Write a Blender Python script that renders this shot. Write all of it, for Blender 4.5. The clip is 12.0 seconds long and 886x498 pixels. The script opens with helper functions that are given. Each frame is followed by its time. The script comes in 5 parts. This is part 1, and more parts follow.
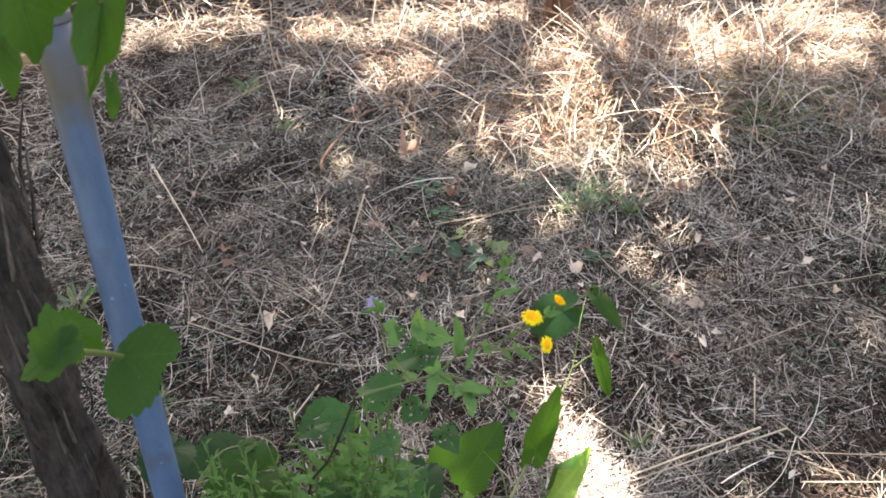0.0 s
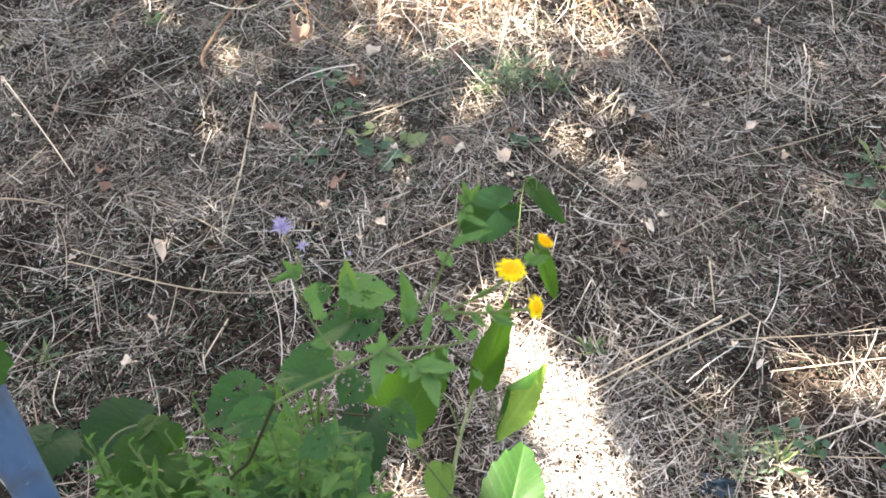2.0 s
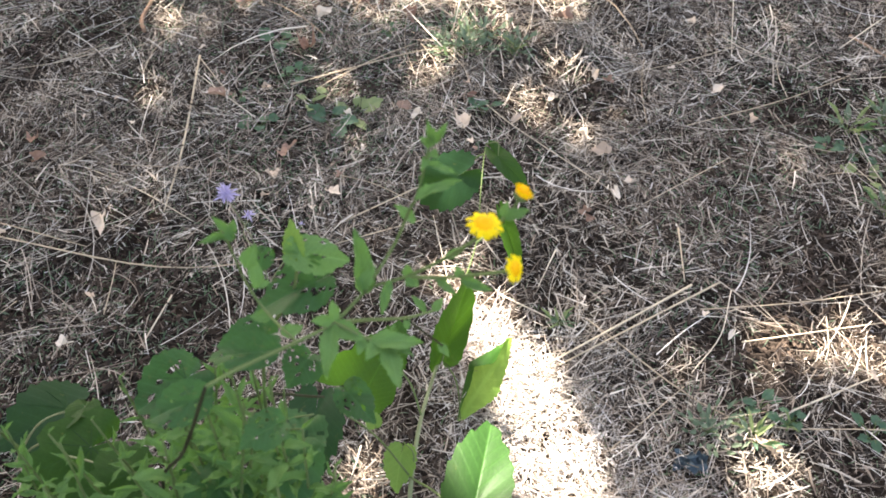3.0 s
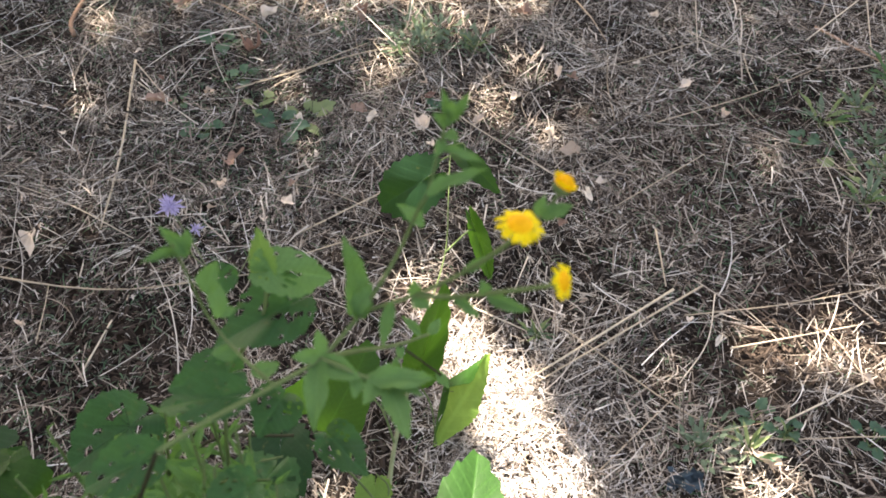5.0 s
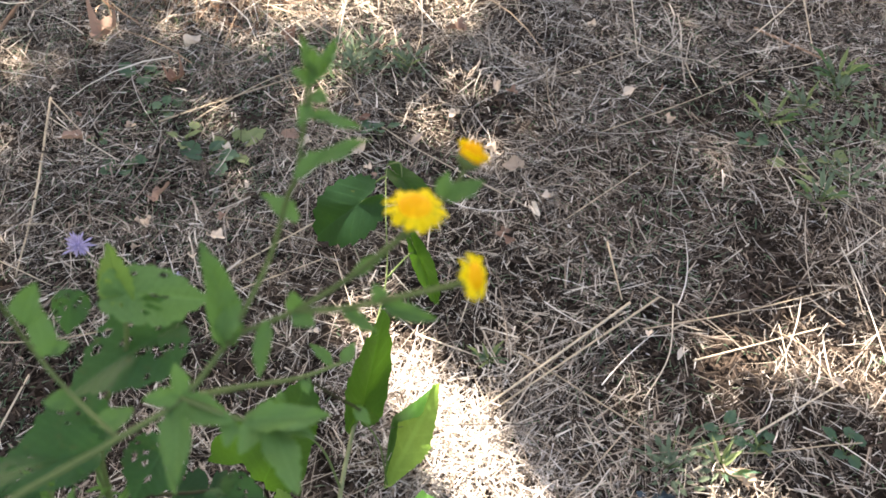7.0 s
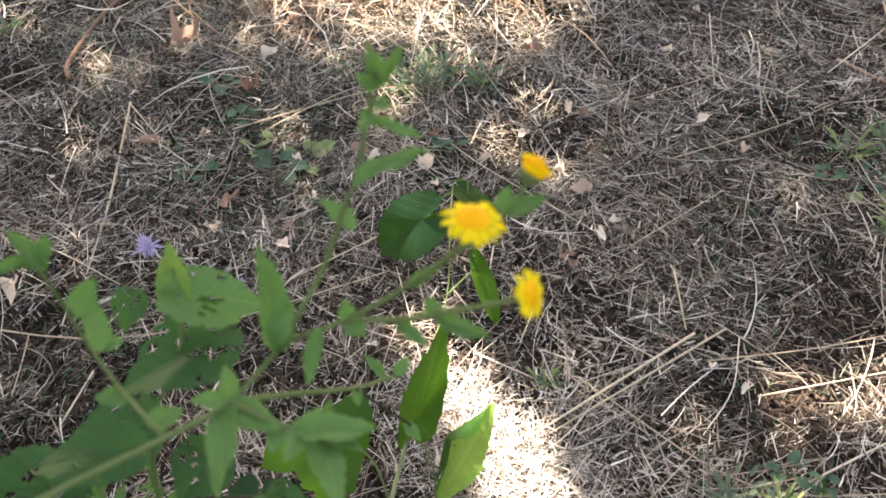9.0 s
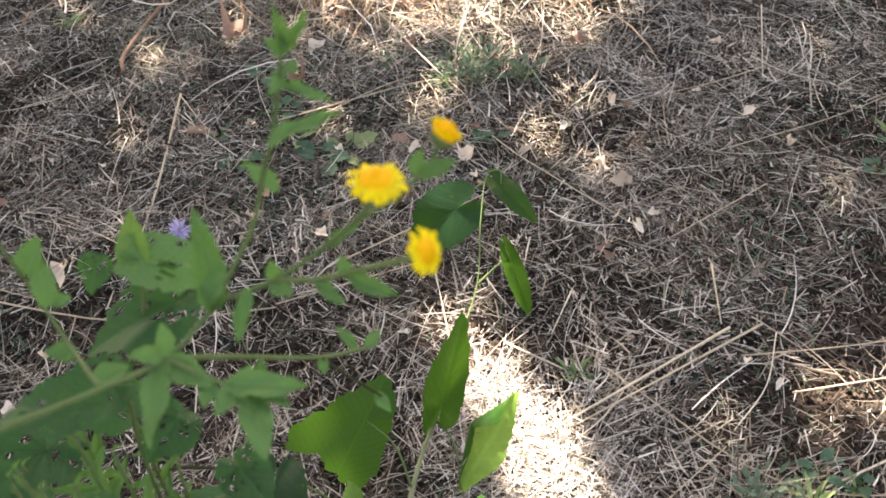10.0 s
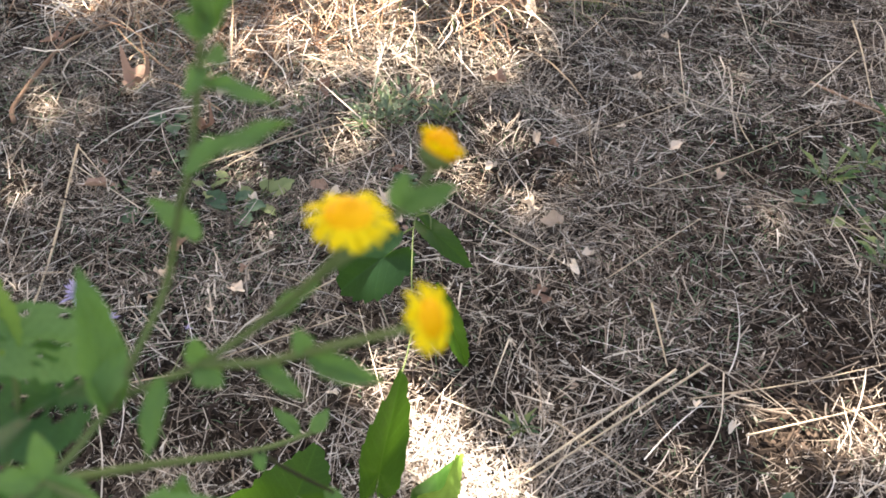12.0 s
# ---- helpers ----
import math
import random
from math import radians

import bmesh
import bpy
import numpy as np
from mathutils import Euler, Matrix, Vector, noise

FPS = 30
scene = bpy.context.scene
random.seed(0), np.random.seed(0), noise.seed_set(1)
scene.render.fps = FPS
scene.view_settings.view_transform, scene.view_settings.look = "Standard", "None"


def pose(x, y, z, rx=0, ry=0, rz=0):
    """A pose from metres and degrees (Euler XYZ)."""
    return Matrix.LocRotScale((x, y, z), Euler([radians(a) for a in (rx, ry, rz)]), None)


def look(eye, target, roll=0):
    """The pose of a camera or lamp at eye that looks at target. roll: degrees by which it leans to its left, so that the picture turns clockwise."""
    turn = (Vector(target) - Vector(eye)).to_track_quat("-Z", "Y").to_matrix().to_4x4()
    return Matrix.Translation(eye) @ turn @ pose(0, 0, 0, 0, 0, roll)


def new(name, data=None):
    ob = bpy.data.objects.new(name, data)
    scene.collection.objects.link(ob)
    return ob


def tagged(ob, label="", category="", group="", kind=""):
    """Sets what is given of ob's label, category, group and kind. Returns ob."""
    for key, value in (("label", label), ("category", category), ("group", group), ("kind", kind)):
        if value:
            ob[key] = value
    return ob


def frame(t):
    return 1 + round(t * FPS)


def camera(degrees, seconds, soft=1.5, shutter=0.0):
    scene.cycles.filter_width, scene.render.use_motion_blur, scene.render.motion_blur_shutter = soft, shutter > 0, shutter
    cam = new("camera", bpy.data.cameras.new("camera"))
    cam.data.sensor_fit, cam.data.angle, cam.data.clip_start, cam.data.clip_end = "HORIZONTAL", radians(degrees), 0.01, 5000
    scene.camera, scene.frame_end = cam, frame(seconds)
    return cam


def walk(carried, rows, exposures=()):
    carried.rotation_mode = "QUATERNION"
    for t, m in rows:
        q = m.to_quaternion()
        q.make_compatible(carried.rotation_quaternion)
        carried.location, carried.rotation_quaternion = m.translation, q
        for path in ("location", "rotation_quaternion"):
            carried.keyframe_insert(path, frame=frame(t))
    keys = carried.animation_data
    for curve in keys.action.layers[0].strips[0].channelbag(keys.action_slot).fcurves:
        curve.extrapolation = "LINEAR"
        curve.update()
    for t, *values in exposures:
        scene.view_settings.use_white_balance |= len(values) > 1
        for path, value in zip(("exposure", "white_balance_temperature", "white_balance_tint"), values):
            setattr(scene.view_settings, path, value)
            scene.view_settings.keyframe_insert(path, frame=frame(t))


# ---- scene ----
cam = camera(50.9, 12.0, soft=1.75)
cam.data.dof.use_dof = True
cam.data.dof.focus_distance = 1.9
cam.data.dof.aperture_fstop = 14
PATH = [
    (0, (0.058, -0.185, 1.616), (0.089, 1.363, 0.35), -2.2),
    (0.5, (0.006, -0.093, 1.571), (0.125, 1.408, 0.255), -3.7),
    (1, (-0.008, -0.016, 1.532), (0.147, 1.433, 0.162), -3.2),
    (1.5, (0.004, 0.023, 1.499), (0.182, 1.421, 0.08), -2.7),
    (2, (0.045, 0.046, 1.476), (0.249, 1.398, 0.016), -2.5),
    (2.5, (0.052, 0.076, 1.435), (0.306, 1.392, -0.05), -1.3),
    (3, (0.05, 0.103, 1.395), (0.338, 1.399, -0.1), -0.2),
    (3.2, (0.051, 0.114, 1.384), (0.347, 1.405, -0.115), 0.3),
    (4.8, (0.057, 0.17, 1.308), (0.432, 1.462, -0.172), 1.9),
    (5, (0.035, 0.194, 1.3), (0.44, 1.477, -0.18), 1.7),
    (5.5, (0.039, 0.232, 1.265), (0.464, 1.524, -0.201), 1.1),
    (6, (0.055, 0.236, 1.238), (0.506, 1.536, -0.213), 0.5),
    (6.5, (0.077, 0.24, 1.223), (0.569, 1.531, -0.223), 0.7),
    (6.7, (0.08, 0.236, 1.222), (0.587, 1.533, -0.214), 0.8),
    (8.5, (0.055, 0.239, 1.21), (0.523, 1.57, -0.207), 2.0),
    (9, (0.082, 0.239, 1.214), (0.465, 1.613, -0.187), -0.3),
    (9.5, (0.123, 0.217, 1.226), (0.387, 1.62, -0.175), -2.5),
    (10, (0.132, 0.21, 1.21), (0.376, 1.616, -0.192), -3.6),
    (10.5, (0.131, 0.237, 1.174), (0.419, 1.63, -0.232), -3.2),
    (11, (0.128, 0.264, 1.156), (0.473, 1.644, -0.25), -2.4),
    (11.5, (0.119, 0.28, 1.153), (0.518, 1.681, -0.218), -1.3),
    (12, (0.124, 0.289, 1.143), (0.567, 1.713, -0.19), -0.8),
]
walk(cam, [(t, look(eye, target, roll)) for t, eye, target, roll in PATH], [(0, 3.38, 8050, 18), (0.5, 3.30, 8200, 18), (1.5, 3.61, 8100, 16.5), (2, 3.68, 7950, 15), (2.5, 3.68, 7950, 15), (3.2, 3.52, 8000, 15), (5, 3.26, 8150, 17), (9.5, 3.31, 8400, 17), (12, 3.31, 8500, 18)])

# ---- light ----
SUN = Vector((-0.10, 0.62, 0.78)).normalized()
world = bpy.data.worlds.new("sky")
scene.world = world
world.use_nodes = True
wn = world.node_tree
sky = wn.nodes.new("ShaderNodeTexSky")
sky.sky_type = "NISHITA"
sky.sun_disc = False
sky.dust_density = 4.0
sky.sun_elevation = math.asin(SUN.z)
sky.sun_rotation = math.atan2(SUN.x, SUN.y)
bg = wn.nodes["Background"]
bg.inputs["Strength"].default_value = 0.068
wn.links.new(sky.outputs[0], bg.inputs["Color"])
sun = new("sun", bpy.data.lights.new("sun", "SUN"))
sun.data.energy = 4.4
sun.data.angle = radians(0.53)
sun.data.color = (1.0, 0.995, 0.99)
sun.matrix_world = look(SUN * 30, (0, 0, 0))

# ---- materials ----


def shader(name):
    m = bpy.data.materials.new(name)
    m.use_nodes = True
    nt = m.node_tree
    return m, nt, nt.nodes["Principled BSDF"], nt.nodes["Material Output"]


def node(nt, kind, **inputs):
    n = nt.nodes.new(kind)
    for k, v in inputs.items():
        n.inputs[k.replace("_", " ")].default_value = v
    return n


def ramp(nt, source, stops):
    r = nt.nodes.new("ShaderNodeValToRGB")
    e = r.color_ramp.elements
    while len(e) < len(stops):
        e.new(0.5)
    for el, (p, c) in zip(e, stops):
        el.position, el.color = p, (*c, 1)
    nt.links.new(source, r.inputs[0])
    return r.outputs[0]


def mix(nt, fac, a, b, mode="MIX"):
    n = nt.nodes.new("ShaderNodeMix")
    n.data_type, n.blend_type = "RGBA", mode
    ins = [s for s in n.inputs if s.enabled]
    for s, v in zip(ins, (fac, a, b)):
        if isinstance(v, (int, float)):
            s.default_value = v
        elif isinstance(v, tuple):
            s.default_value = (*v, 1)
        else:
            nt.links.new(v, s)
    return [o for o in n.outputs if o.enabled][0]


def coords(nt, space="Object"):
    return nt.nodes.new("ShaderNodeTexCoord").outputs[space]


def noise_tex(nt, vec, scale, detail=4.0, rough=0.6):
    n = node(nt, "ShaderNodeTexNoise", Scale=scale, Detail=detail, Roughness=rough)
    nt.links.new(vec, n.inputs["Vector"])
    return n.outputs["Fac"]


def bump(nt, bsdf, height, strength, distance):
    b = node(nt, "ShaderNodeBump", Strength=strength, Distance=distance)
    nt.links.new(height, b.inputs["Height"])
    nt.links.new(b.outputs[0], bsdf.inputs["Normal"])


def math_node(nt, op, a, b=None):
    n = nt.nodes.new("ShaderNodeMath")
    n.operation = op
    for s, v in zip(n.inputs, (a, b)):
        if isinstance(v, (int, float)):
            s.default_value = v
        elif v is not None:
            nt.links.new(v, s)
    return n.outputs[0]


def leaf_veins(nt, at, slant, count):
    """Midrib and side veins of a leaf that lies along y: 1 on a vein, 0 between."""
    xyz = nt.nodes.new("ShaderNodeSeparateXYZ")
    nt.links.new(at, xyz.inputs[0])
    side = math_node(nt, "ABSOLUTE", xyz.outputs["X"])
    rib = ramp(nt, math_node(nt, "MULTIPLY", side, 10.0), [(0.1, (1, 1, 1)), (0.3, (0, 0, 0))])
    along = math_node(nt, "SUBTRACT", xyz.outputs["Y"], math_node(nt, "MULTIPLY", side, slant))
    saw = math_node(nt, "FRACT", math_node(nt, "MULTIPLY", along, count))
    lines = ramp(nt, saw, [(0.0, (0.55, 0.55, 0.55)), (0.10, (0.45, 0.45, 0.45)), (0.22, (0, 0, 0))])
    return math_node(nt, "MAXIMUM", rib, lines)


def plant_material(name, dark, light, through_light, rough=0.5, vein=260.0, spots=0.0, sheer=0.28, ribs=None, gloss=0.14):
    """Thin living tissue: varied colour, fine relief, and light that comes through."""
    m, nt, b, out = shader(name)
    info = nt.nodes.new("ShaderNodeObjectInfo").outputs["Random"]
    at = coords(nt)
    broad = noise_tex(nt, at, 1.7, 3)
    fine = noise_tex(nt, at, vein / 10, 5)
    base = ramp(nt, broad, [(0.3, dark), (0.7, light)])
    base = mix(nt, 0.55, base, ramp(nt, info, [(0.0, dark), (1.0, light)]))
    base = mix(nt, 0.3, base, ramp(nt, fine, [(0.35, tuple(c * 0.55 for c in dark)), (0.65, light)]))
    if spots:
        base = mix(nt, ramp(nt, noise_tex(nt, at, 9.0, 2), [(0.62, (0, 0, 0)), (0.68, (spots, spots, spots))]), base, (0.10, 0.085, 0.03))
    relief = fine
    if ribs:
        v = leaf_veins(nt, at, *ribs)
        base = mix(nt, math_node(nt, "MULTIPLY", v, 0.22), base, tuple(min(1, 1.9 * c) for c in light))
        relief = math_node(nt, "SUBTRACT", math_node(nt, "MULTIPLY", fine, 0.6), v)
        blotch = ramp(nt, noise_tex(nt, at, 5.5, 4, 0.7), [(0.66, (0, 0, 0)), (0.74, (0.55, 0.55, 0.55))])
        base = mix(nt, blotch, base, (0.16, 0.15, 0.04))
    nt.links.new(base, b.inputs["Base Color"])
    b.inputs["Roughness"].default_value = rough
    b.inputs["Specular IOR Level"].default_value = gloss
    bump(nt, b, relief, 0.45, 0.001)
    t = nt.nodes.new("ShaderNodeBsdfTranslucent")
    t.inputs["Color"].default_value = (*through_light, 1)
    ms = nt.nodes.new("ShaderNodeMixShader")
    ms.inputs[0].default_value = sheer
    nt.links.new(b.outputs[0], ms.inputs[1])
    nt.links.new(t.outputs[0], ms.inputs[2])
    nt.links.new(ms.outputs[0], out.inputs["Surface"])
    return m


def dead_material(name, stops, rough=0.8, island=True, scale=40.0, sheer=0.0):
    """Dry stems and leaves; each piece has its own bleached or browned colour."""
    m, nt, b, out = shader(name)
    if island:
        rnd = nt.nodes.new("ShaderNodeNewGeometry").outputs["Random Per Island"]
    else:
        rnd = nt.nodes.new("ShaderNodeObjectInfo").outputs["Random"]
    base = ramp(nt, rnd, stops)
    at = coords(nt)
    patch = noise_tex(nt, at, scale, 4)
    base = mix(nt, 0.13, base, ramp(nt, patch, [(0.3, tuple(c * 0.4 for c in stops[0][1])), (0.7, stops[-1][1])]))
    if island:
        big = noise_tex(nt, at, 2.6, 3)
        base = mix(nt, ramp(nt, big, [(0.35, (0.34, 0.34, 0.34)), (0.6, (0, 0, 0))]), base, (0.12, 0.092, 0.072))
    nt.links.new(base, b.inputs["Base Color"])
    b.inputs["Roughness"].default_value = rough
    b.inputs["Specular IOR Level"].default_value = 0.06
    bump(nt, b, patch, 0.3, 0.001)
    if sheer:
        t = nt.nodes.new("ShaderNodeBsdfTranslucent")
        nt.links.new(base, t.inputs["Color"])
        ms = nt.nodes.new("ShaderNodeMixShader")
        ms.inputs[0].default_value = sheer
        nt.links.new(b.outputs[0], ms.inputs[1])
        nt.links.new(t.outputs[0], ms.inputs[2])
        nt.links.new(ms.outputs[0], out.inputs["Surface"])
    return m


def soil_material():
    m, nt, b, out = shader("soil")
    at = coords(nt)
    big = noise_tex(nt, at, 3.0, 4)
    mid = noise_tex(nt, at, 28.0, 6, 0.7)
    fine = noise_tex(nt, at, 190.0, 5, 0.7)
    base = ramp(nt, mid, [(0.3, (0.006, 0.005, 0.004)), (0.55, (0.017, 0.0135, 0.011)), (0.75, (0.045, 0.036, 0.030))])
    base = mix(nt, 0.45, base, ramp(nt, fine, [(0.35, (0.014, 0.011, 0.009)), (0.7, (0.045, 0.035, 0.027))]))
    base = mix(nt, 0.3, base, ramp(nt, big, [(0.3, (0.034, 0.027, 0.023)), (0.7, (0.024, 0.018, 0.014))]))
    # away from the mown plot the soil lies under matted dry turf
    away = nt.nodes.new("ShaderNodeVectorMath")
    away.operation = "DISTANCE"
    away.inputs[1].default_value = (0.4, 1.9, 0)
    nt.links.new(at, away.inputs[0])
    turf = ramp(nt, fine, [(0.35, (0.03, 0.034, 0.015)), (0.65, (0.10, 0.10, 0.05))])
    scaled = nt.nodes.new("ShaderNodeMath")
    scaled.operation = "MULTIPLY"
    scaled.inputs[1].default_value = 0.1
    nt.links.new(away.outputs["Value"], scaled.inputs[0])
    base = mix(nt, ramp(nt, scaled.outputs[0], [(0.2, (0, 0, 0)), (0.5, (1, 1, 1))]), base, turf)
    nt.links.new(base, b.inputs["Base Color"])
    b.inputs["Roughness"].default_value = 0.95
    b.inputs["Specular IOR Level"].default_value = 0.02
    bump(nt, b, fine, 0.8, 0.006)
    return m


def bark_material(name, dark, light, stretch=(60, 60, 7)):
    m, nt, b, out = shader(name)
    mp = nt.nodes.new("ShaderNodeMapping")
    mp.inputs["Scale"].default_value = stretch
    nt.links.new(coords(nt), mp.inputs["Vector"])
    n1 = noise_tex(nt, mp.outputs[0], 1.6, 7, 0.7)
    n2 = noise_tex(nt, coords(nt), 11.0, 4)
    base = ramp(nt, n1, [(0.32, dark), (0.52, tuple((a + c) / 2 for a, c in zip(dark, light))), (0.7, light)])
    base = mix(nt, 0.3, base, ramp(nt, n2, [(0.3, dark), (0.7, light)]))
    nt.links.new(base, b.inputs["Base Color"])
    b.inputs["Roughness"].default_value = 0.9
    b.inputs["Specular IOR Level"].default_value = 0.08
    bump(nt, b, n1, 1.0, 0.012)
    return m


def pole_material():
    """Weathered blue-grey plastic pipe with scuffs and brown stains."""
    m, nt, b, out = shader("blue_pipe")
    mp = nt.nodes.new("ShaderNodeMapping")
    mp.inputs["Scale"].default_value = (30, 30, 6)
    nt.links.new(coords(nt), mp.inputs["Vector"])
    streak = noise_tex(nt, mp.outputs[0], 1.2, 6, 0.65)
    speck = noise_tex(nt, coords(nt), 90.0, 3)
    stain = noise_tex(nt, coords(nt), 9.0, 4)
    base = ramp(nt, streak, [(0.3, (0.038, 0.085, 0.165)), (0.7, (0.078, 0.138, 0.24))])
    base = mix(nt, ramp(nt, speck, [(0.68, (0, 0, 0)), (0.74, (0.5, 0.5, 0.5))]), base, (0.32, 0.37, 0.44))
    base = mix(nt, ramp(nt, stain, [(0.52, (0, 0, 0)), (0.66, (0.75, 0.75, 0.75))]), base, (0.07, 0.058, 0.042))
    xyz = nt.nodes.new("ShaderNodeSeparateXYZ")
    nt.links.new(coords(nt), xyz.inputs[0])
    rise = math_node(nt, "ADD", xyz.outputs["Z"], math_node(nt, "MULTIPLY", streak, 0.35))
    weathered = ramp(nt, math_node(nt, "SUBTRACT", rise, 0.6), [(0.66, (0, 0, 0)), (0.74, (0.65, 0.65, 0.65))])
    base = mix(nt, weathered, base, (0.075, 0.066, 0.05))
    nt.links.new(base, b.inputs["Base Color"])
    b.inputs["Roughness"].default_value = 0.34
    b.inputs["Specular IOR Level"].default_value = 0.4
    bump(nt, b, streak, 0.1, 0.002)
    return m


def petal_material(name, a, c, sheer=0.3):
    m, nt, b, out = shader(name)
    at = coords(nt)
    base = ramp(nt, noise_tex(nt, at, 3.0, 5), [(0.35, a), (0.65, c)])
    nt.links.new(base, b.inputs["Base Color"])
    b.inputs["Roughness"].default_value = 0.6
    b.inputs["Specular IOR Level"].default_value = 0.2
    bump(nt, b, noise_tex(nt, at, 30.0, 3), 0.4, 0.0005)
    t = nt.nodes.new("ShaderNodeBsdfTranslucent")
    nt.links.new(base, t.inputs["Color"])
    ms = nt.nodes.new("ShaderNodeMixShader")
    ms.inputs[0].default_value = sheer
    nt.links.new(b.outputs[0], ms.inputs[1])
    nt.links.new(t.outputs[0], ms.inputs[2])
    nt.links.new(ms.outputs[0], out.inputs["Surface"])
    return m


SOIL = soil_material()
STRAW = dead_material("straw", [(0.0, (0.022, 0.017, 0.014)), (0.25, (0.070, 0.054, 0.043)), (0.33, (0.205, 0.16, 0.125)), (0.56, (0.335, 0.278, 0.22)), (0.79, (0.50, 0.445, 0.37)), (1.0, (0.76, 0.72, 0.64))])
# dark tones here put the shade between straws into colour
SHADE_STRAW = dead_material("old_straw", [(0.0, (0.006, 0.005, 0.004)), (0.4, (0.022, 0.017, 0.014)), (0.75, (0.07, 0.055, 0.044)), (1.0, (0.20, 0.162, 0.13))])
CHAFF = dead_material("chaff", [(0.0, (0.026, 0.020, 0.017)), (0.33, (0.09, 0.070, 0.055)), (0.5, (0.21, 0.165, 0.125)), (0.73, (0.46, 0.415, 0.35)), (1.0, (0.87, 0.85, 0.80))])
# pale tones that put the sun patch's brightness into colour
SUNPATCH_CHAFF = dead_material("bleached_chaff", [(0.0, (0.07, 0.05, 0.04)), (0.3, (0.34, 0.30, 0.26)), (0.6, (0.62, 0.58, 0.53)), (1.0, (0.86, 0.84, 0.80))])
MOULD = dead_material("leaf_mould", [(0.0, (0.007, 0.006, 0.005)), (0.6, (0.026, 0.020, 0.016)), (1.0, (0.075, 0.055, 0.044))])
HAY = dead_material("hay", [(0.0, (0.030, 0.014, 0.008)), (0.38, (0.165, 0.068, 0.032)), (0.60, (0.40, 0.225, 0.125)), (0.77, (0.66, 0.56, 0.43)), (1.0, (0.92, 0.89, 0.82))], sheer=0.1)
HAY_STEM = dead_material("hay_stem", [(0.0, (0.20, 0.12, 0.07)), (0.5, (0.44, 0.33, 0.22)), (1.0, (0.84, 0.78, 0.66))])
STALK = dead_material("stalk", [(0.0, (0.34, 0.27, 0.19)), (0.6, (0.52, 0.44, 0.32)), (1.0, (0.66, 0.59, 0.47))], island=False, scale=25)
TWIG = dead_material("twig", [(0.0, (0.22, 0.14, 0.095)), (1.0, (0.34, 0.23, 0.16))], island=False, scale=30)
DRY_BROWN = dead_material("dry_brown_leaf", [(0.0, (0.20, 0.115, 0.085)), (0.5, (0.28, 0.175, 0.130)), (1.0, (0.38, 0.265, 0.205))], island=False, scale=3, rough=0.7, sheer=0.15)
DRY_PALE = dead_material("dry_pale_leaf", [(0.0, (0.44, 0.34, 0.26)), (0.5, (0.60, 0.50, 0.40)), (1.0, (0.76, 0.69, 0.59))], island=False, scale=3, rough=0.7, sheer=0.15)
FLEABANE = plant_material("fleabane_green", (0.060, 0.148, 0.050), (0.140, 0.270, 0.090), (0.15, 0.34, 0.05), rough=0.6, ribs=(0.55, 9.0))
GRAPE = plant_material("grape_leaf_green", (0.008, 0.034, 0.007), (0.025, 0.078, 0.015), (0.11, 0.29, 0.025), rough=0.5, ribs=(0.75, 6.0), sheer=0.22, gloss=0.15)
FLEABANE_PALE = plant_material("fleabane_grey_green", (0.062, 0.148, 0.054), (0.140, 0.265, 0.095), (0.17, 0.36, 0.06), rough=0.75, ribs=(0.55, 9.0))
BROAD = plant_material("broad_leaf_green", (0.004, 0.020, 0.009), (0.013, 0.048, 0.019), (0.09, 0.26, 0.022), rough=0.5, ribs=(0.75, 6.0), sheer=0.17, gloss=0.13)
BITTEN = plant_material("bitten_leaf_green", (0.009, 0.045, 0.015), (0.042, 0.128, 0.042), (0.09, 0.27, 0.03), rough=0.45, spots=0.5, ribs=(0.75, 6.0), gloss=0.22)
LIME = plant_material("young_leaf_green", (0.095, 0.20, 0.038), (0.16, 0.29, 0.07), (0.26, 0.45, 0.09), rough=0.5, ribs=(0.75, 6.0), sheer=0.40)
WEED = plant_material("weed_green", (0.032, 0.080, 0.056), (0.080, 0.150, 0.102), (0.18, 0.32, 0.08), rough=0.65)
HERB = plant_material("herb_grey_green", (0.10, 0.150, 0.105), (0.215, 0.275, 0.19), (0.12, 0.2, 0.08), rough=0.75)
WEED_PALE = plant_material("weed_pale_green", (0.14, 0.20, 0.09), (0.25, 0.31, 0.15), (0.3, 0.4, 0.15), rough=0.7)
STEM = plant_material("stem_green", (0.085, 0.135, 0.050), (0.150, 0.205, 0.080), (0.2, 0.3, 0.06), rough=0.6, sheer=0.12)
VEIN_GREEN = plant_material("vein_green", (0.018, 0.055, 0.018), (0.032, 0.08, 0.028), (0.1, 0.25, 0.04), rough=0.6, sheer=0.12)
STEM_BROWN = plant_material("stem_brown", (0.018, 0.020, 0.010), (0.048, 0.05, 0.024), (0.1, 0.06, 0.03), rough=0.7, sheer=0.05)
STEM_PALE = plant_material("stem_pale", (0.16, 0.20, 0.10), (0.26, 0.29, 0.16), (0.2, 0.2, 0.1), rough=0.6, sheer=0.08)
PETAL = petal_material("yellow_ray", (0.92, 0.68, 0.010), (0.95, 0.79, 0.030))
DISC = petal_material("golden_disc", (0.78, 0.34, 0.002), (0.88, 0.50, 0.006), sheer=0.1)
VIOLET = petal_material("violet_ray", (0.40, 0.36, 0.62), (0.60, 0.55, 0.76))
VINE_BARK = bark_material("vine_bark", (0.008, 0.007, 0.0065), (0.13, 0.115, 0.105))
LOOSE_BARK = bark_material("loose_bark", (0.05, 0.042, 0.036), (0.24, 0.21, 0.185), (90, 90, 12))
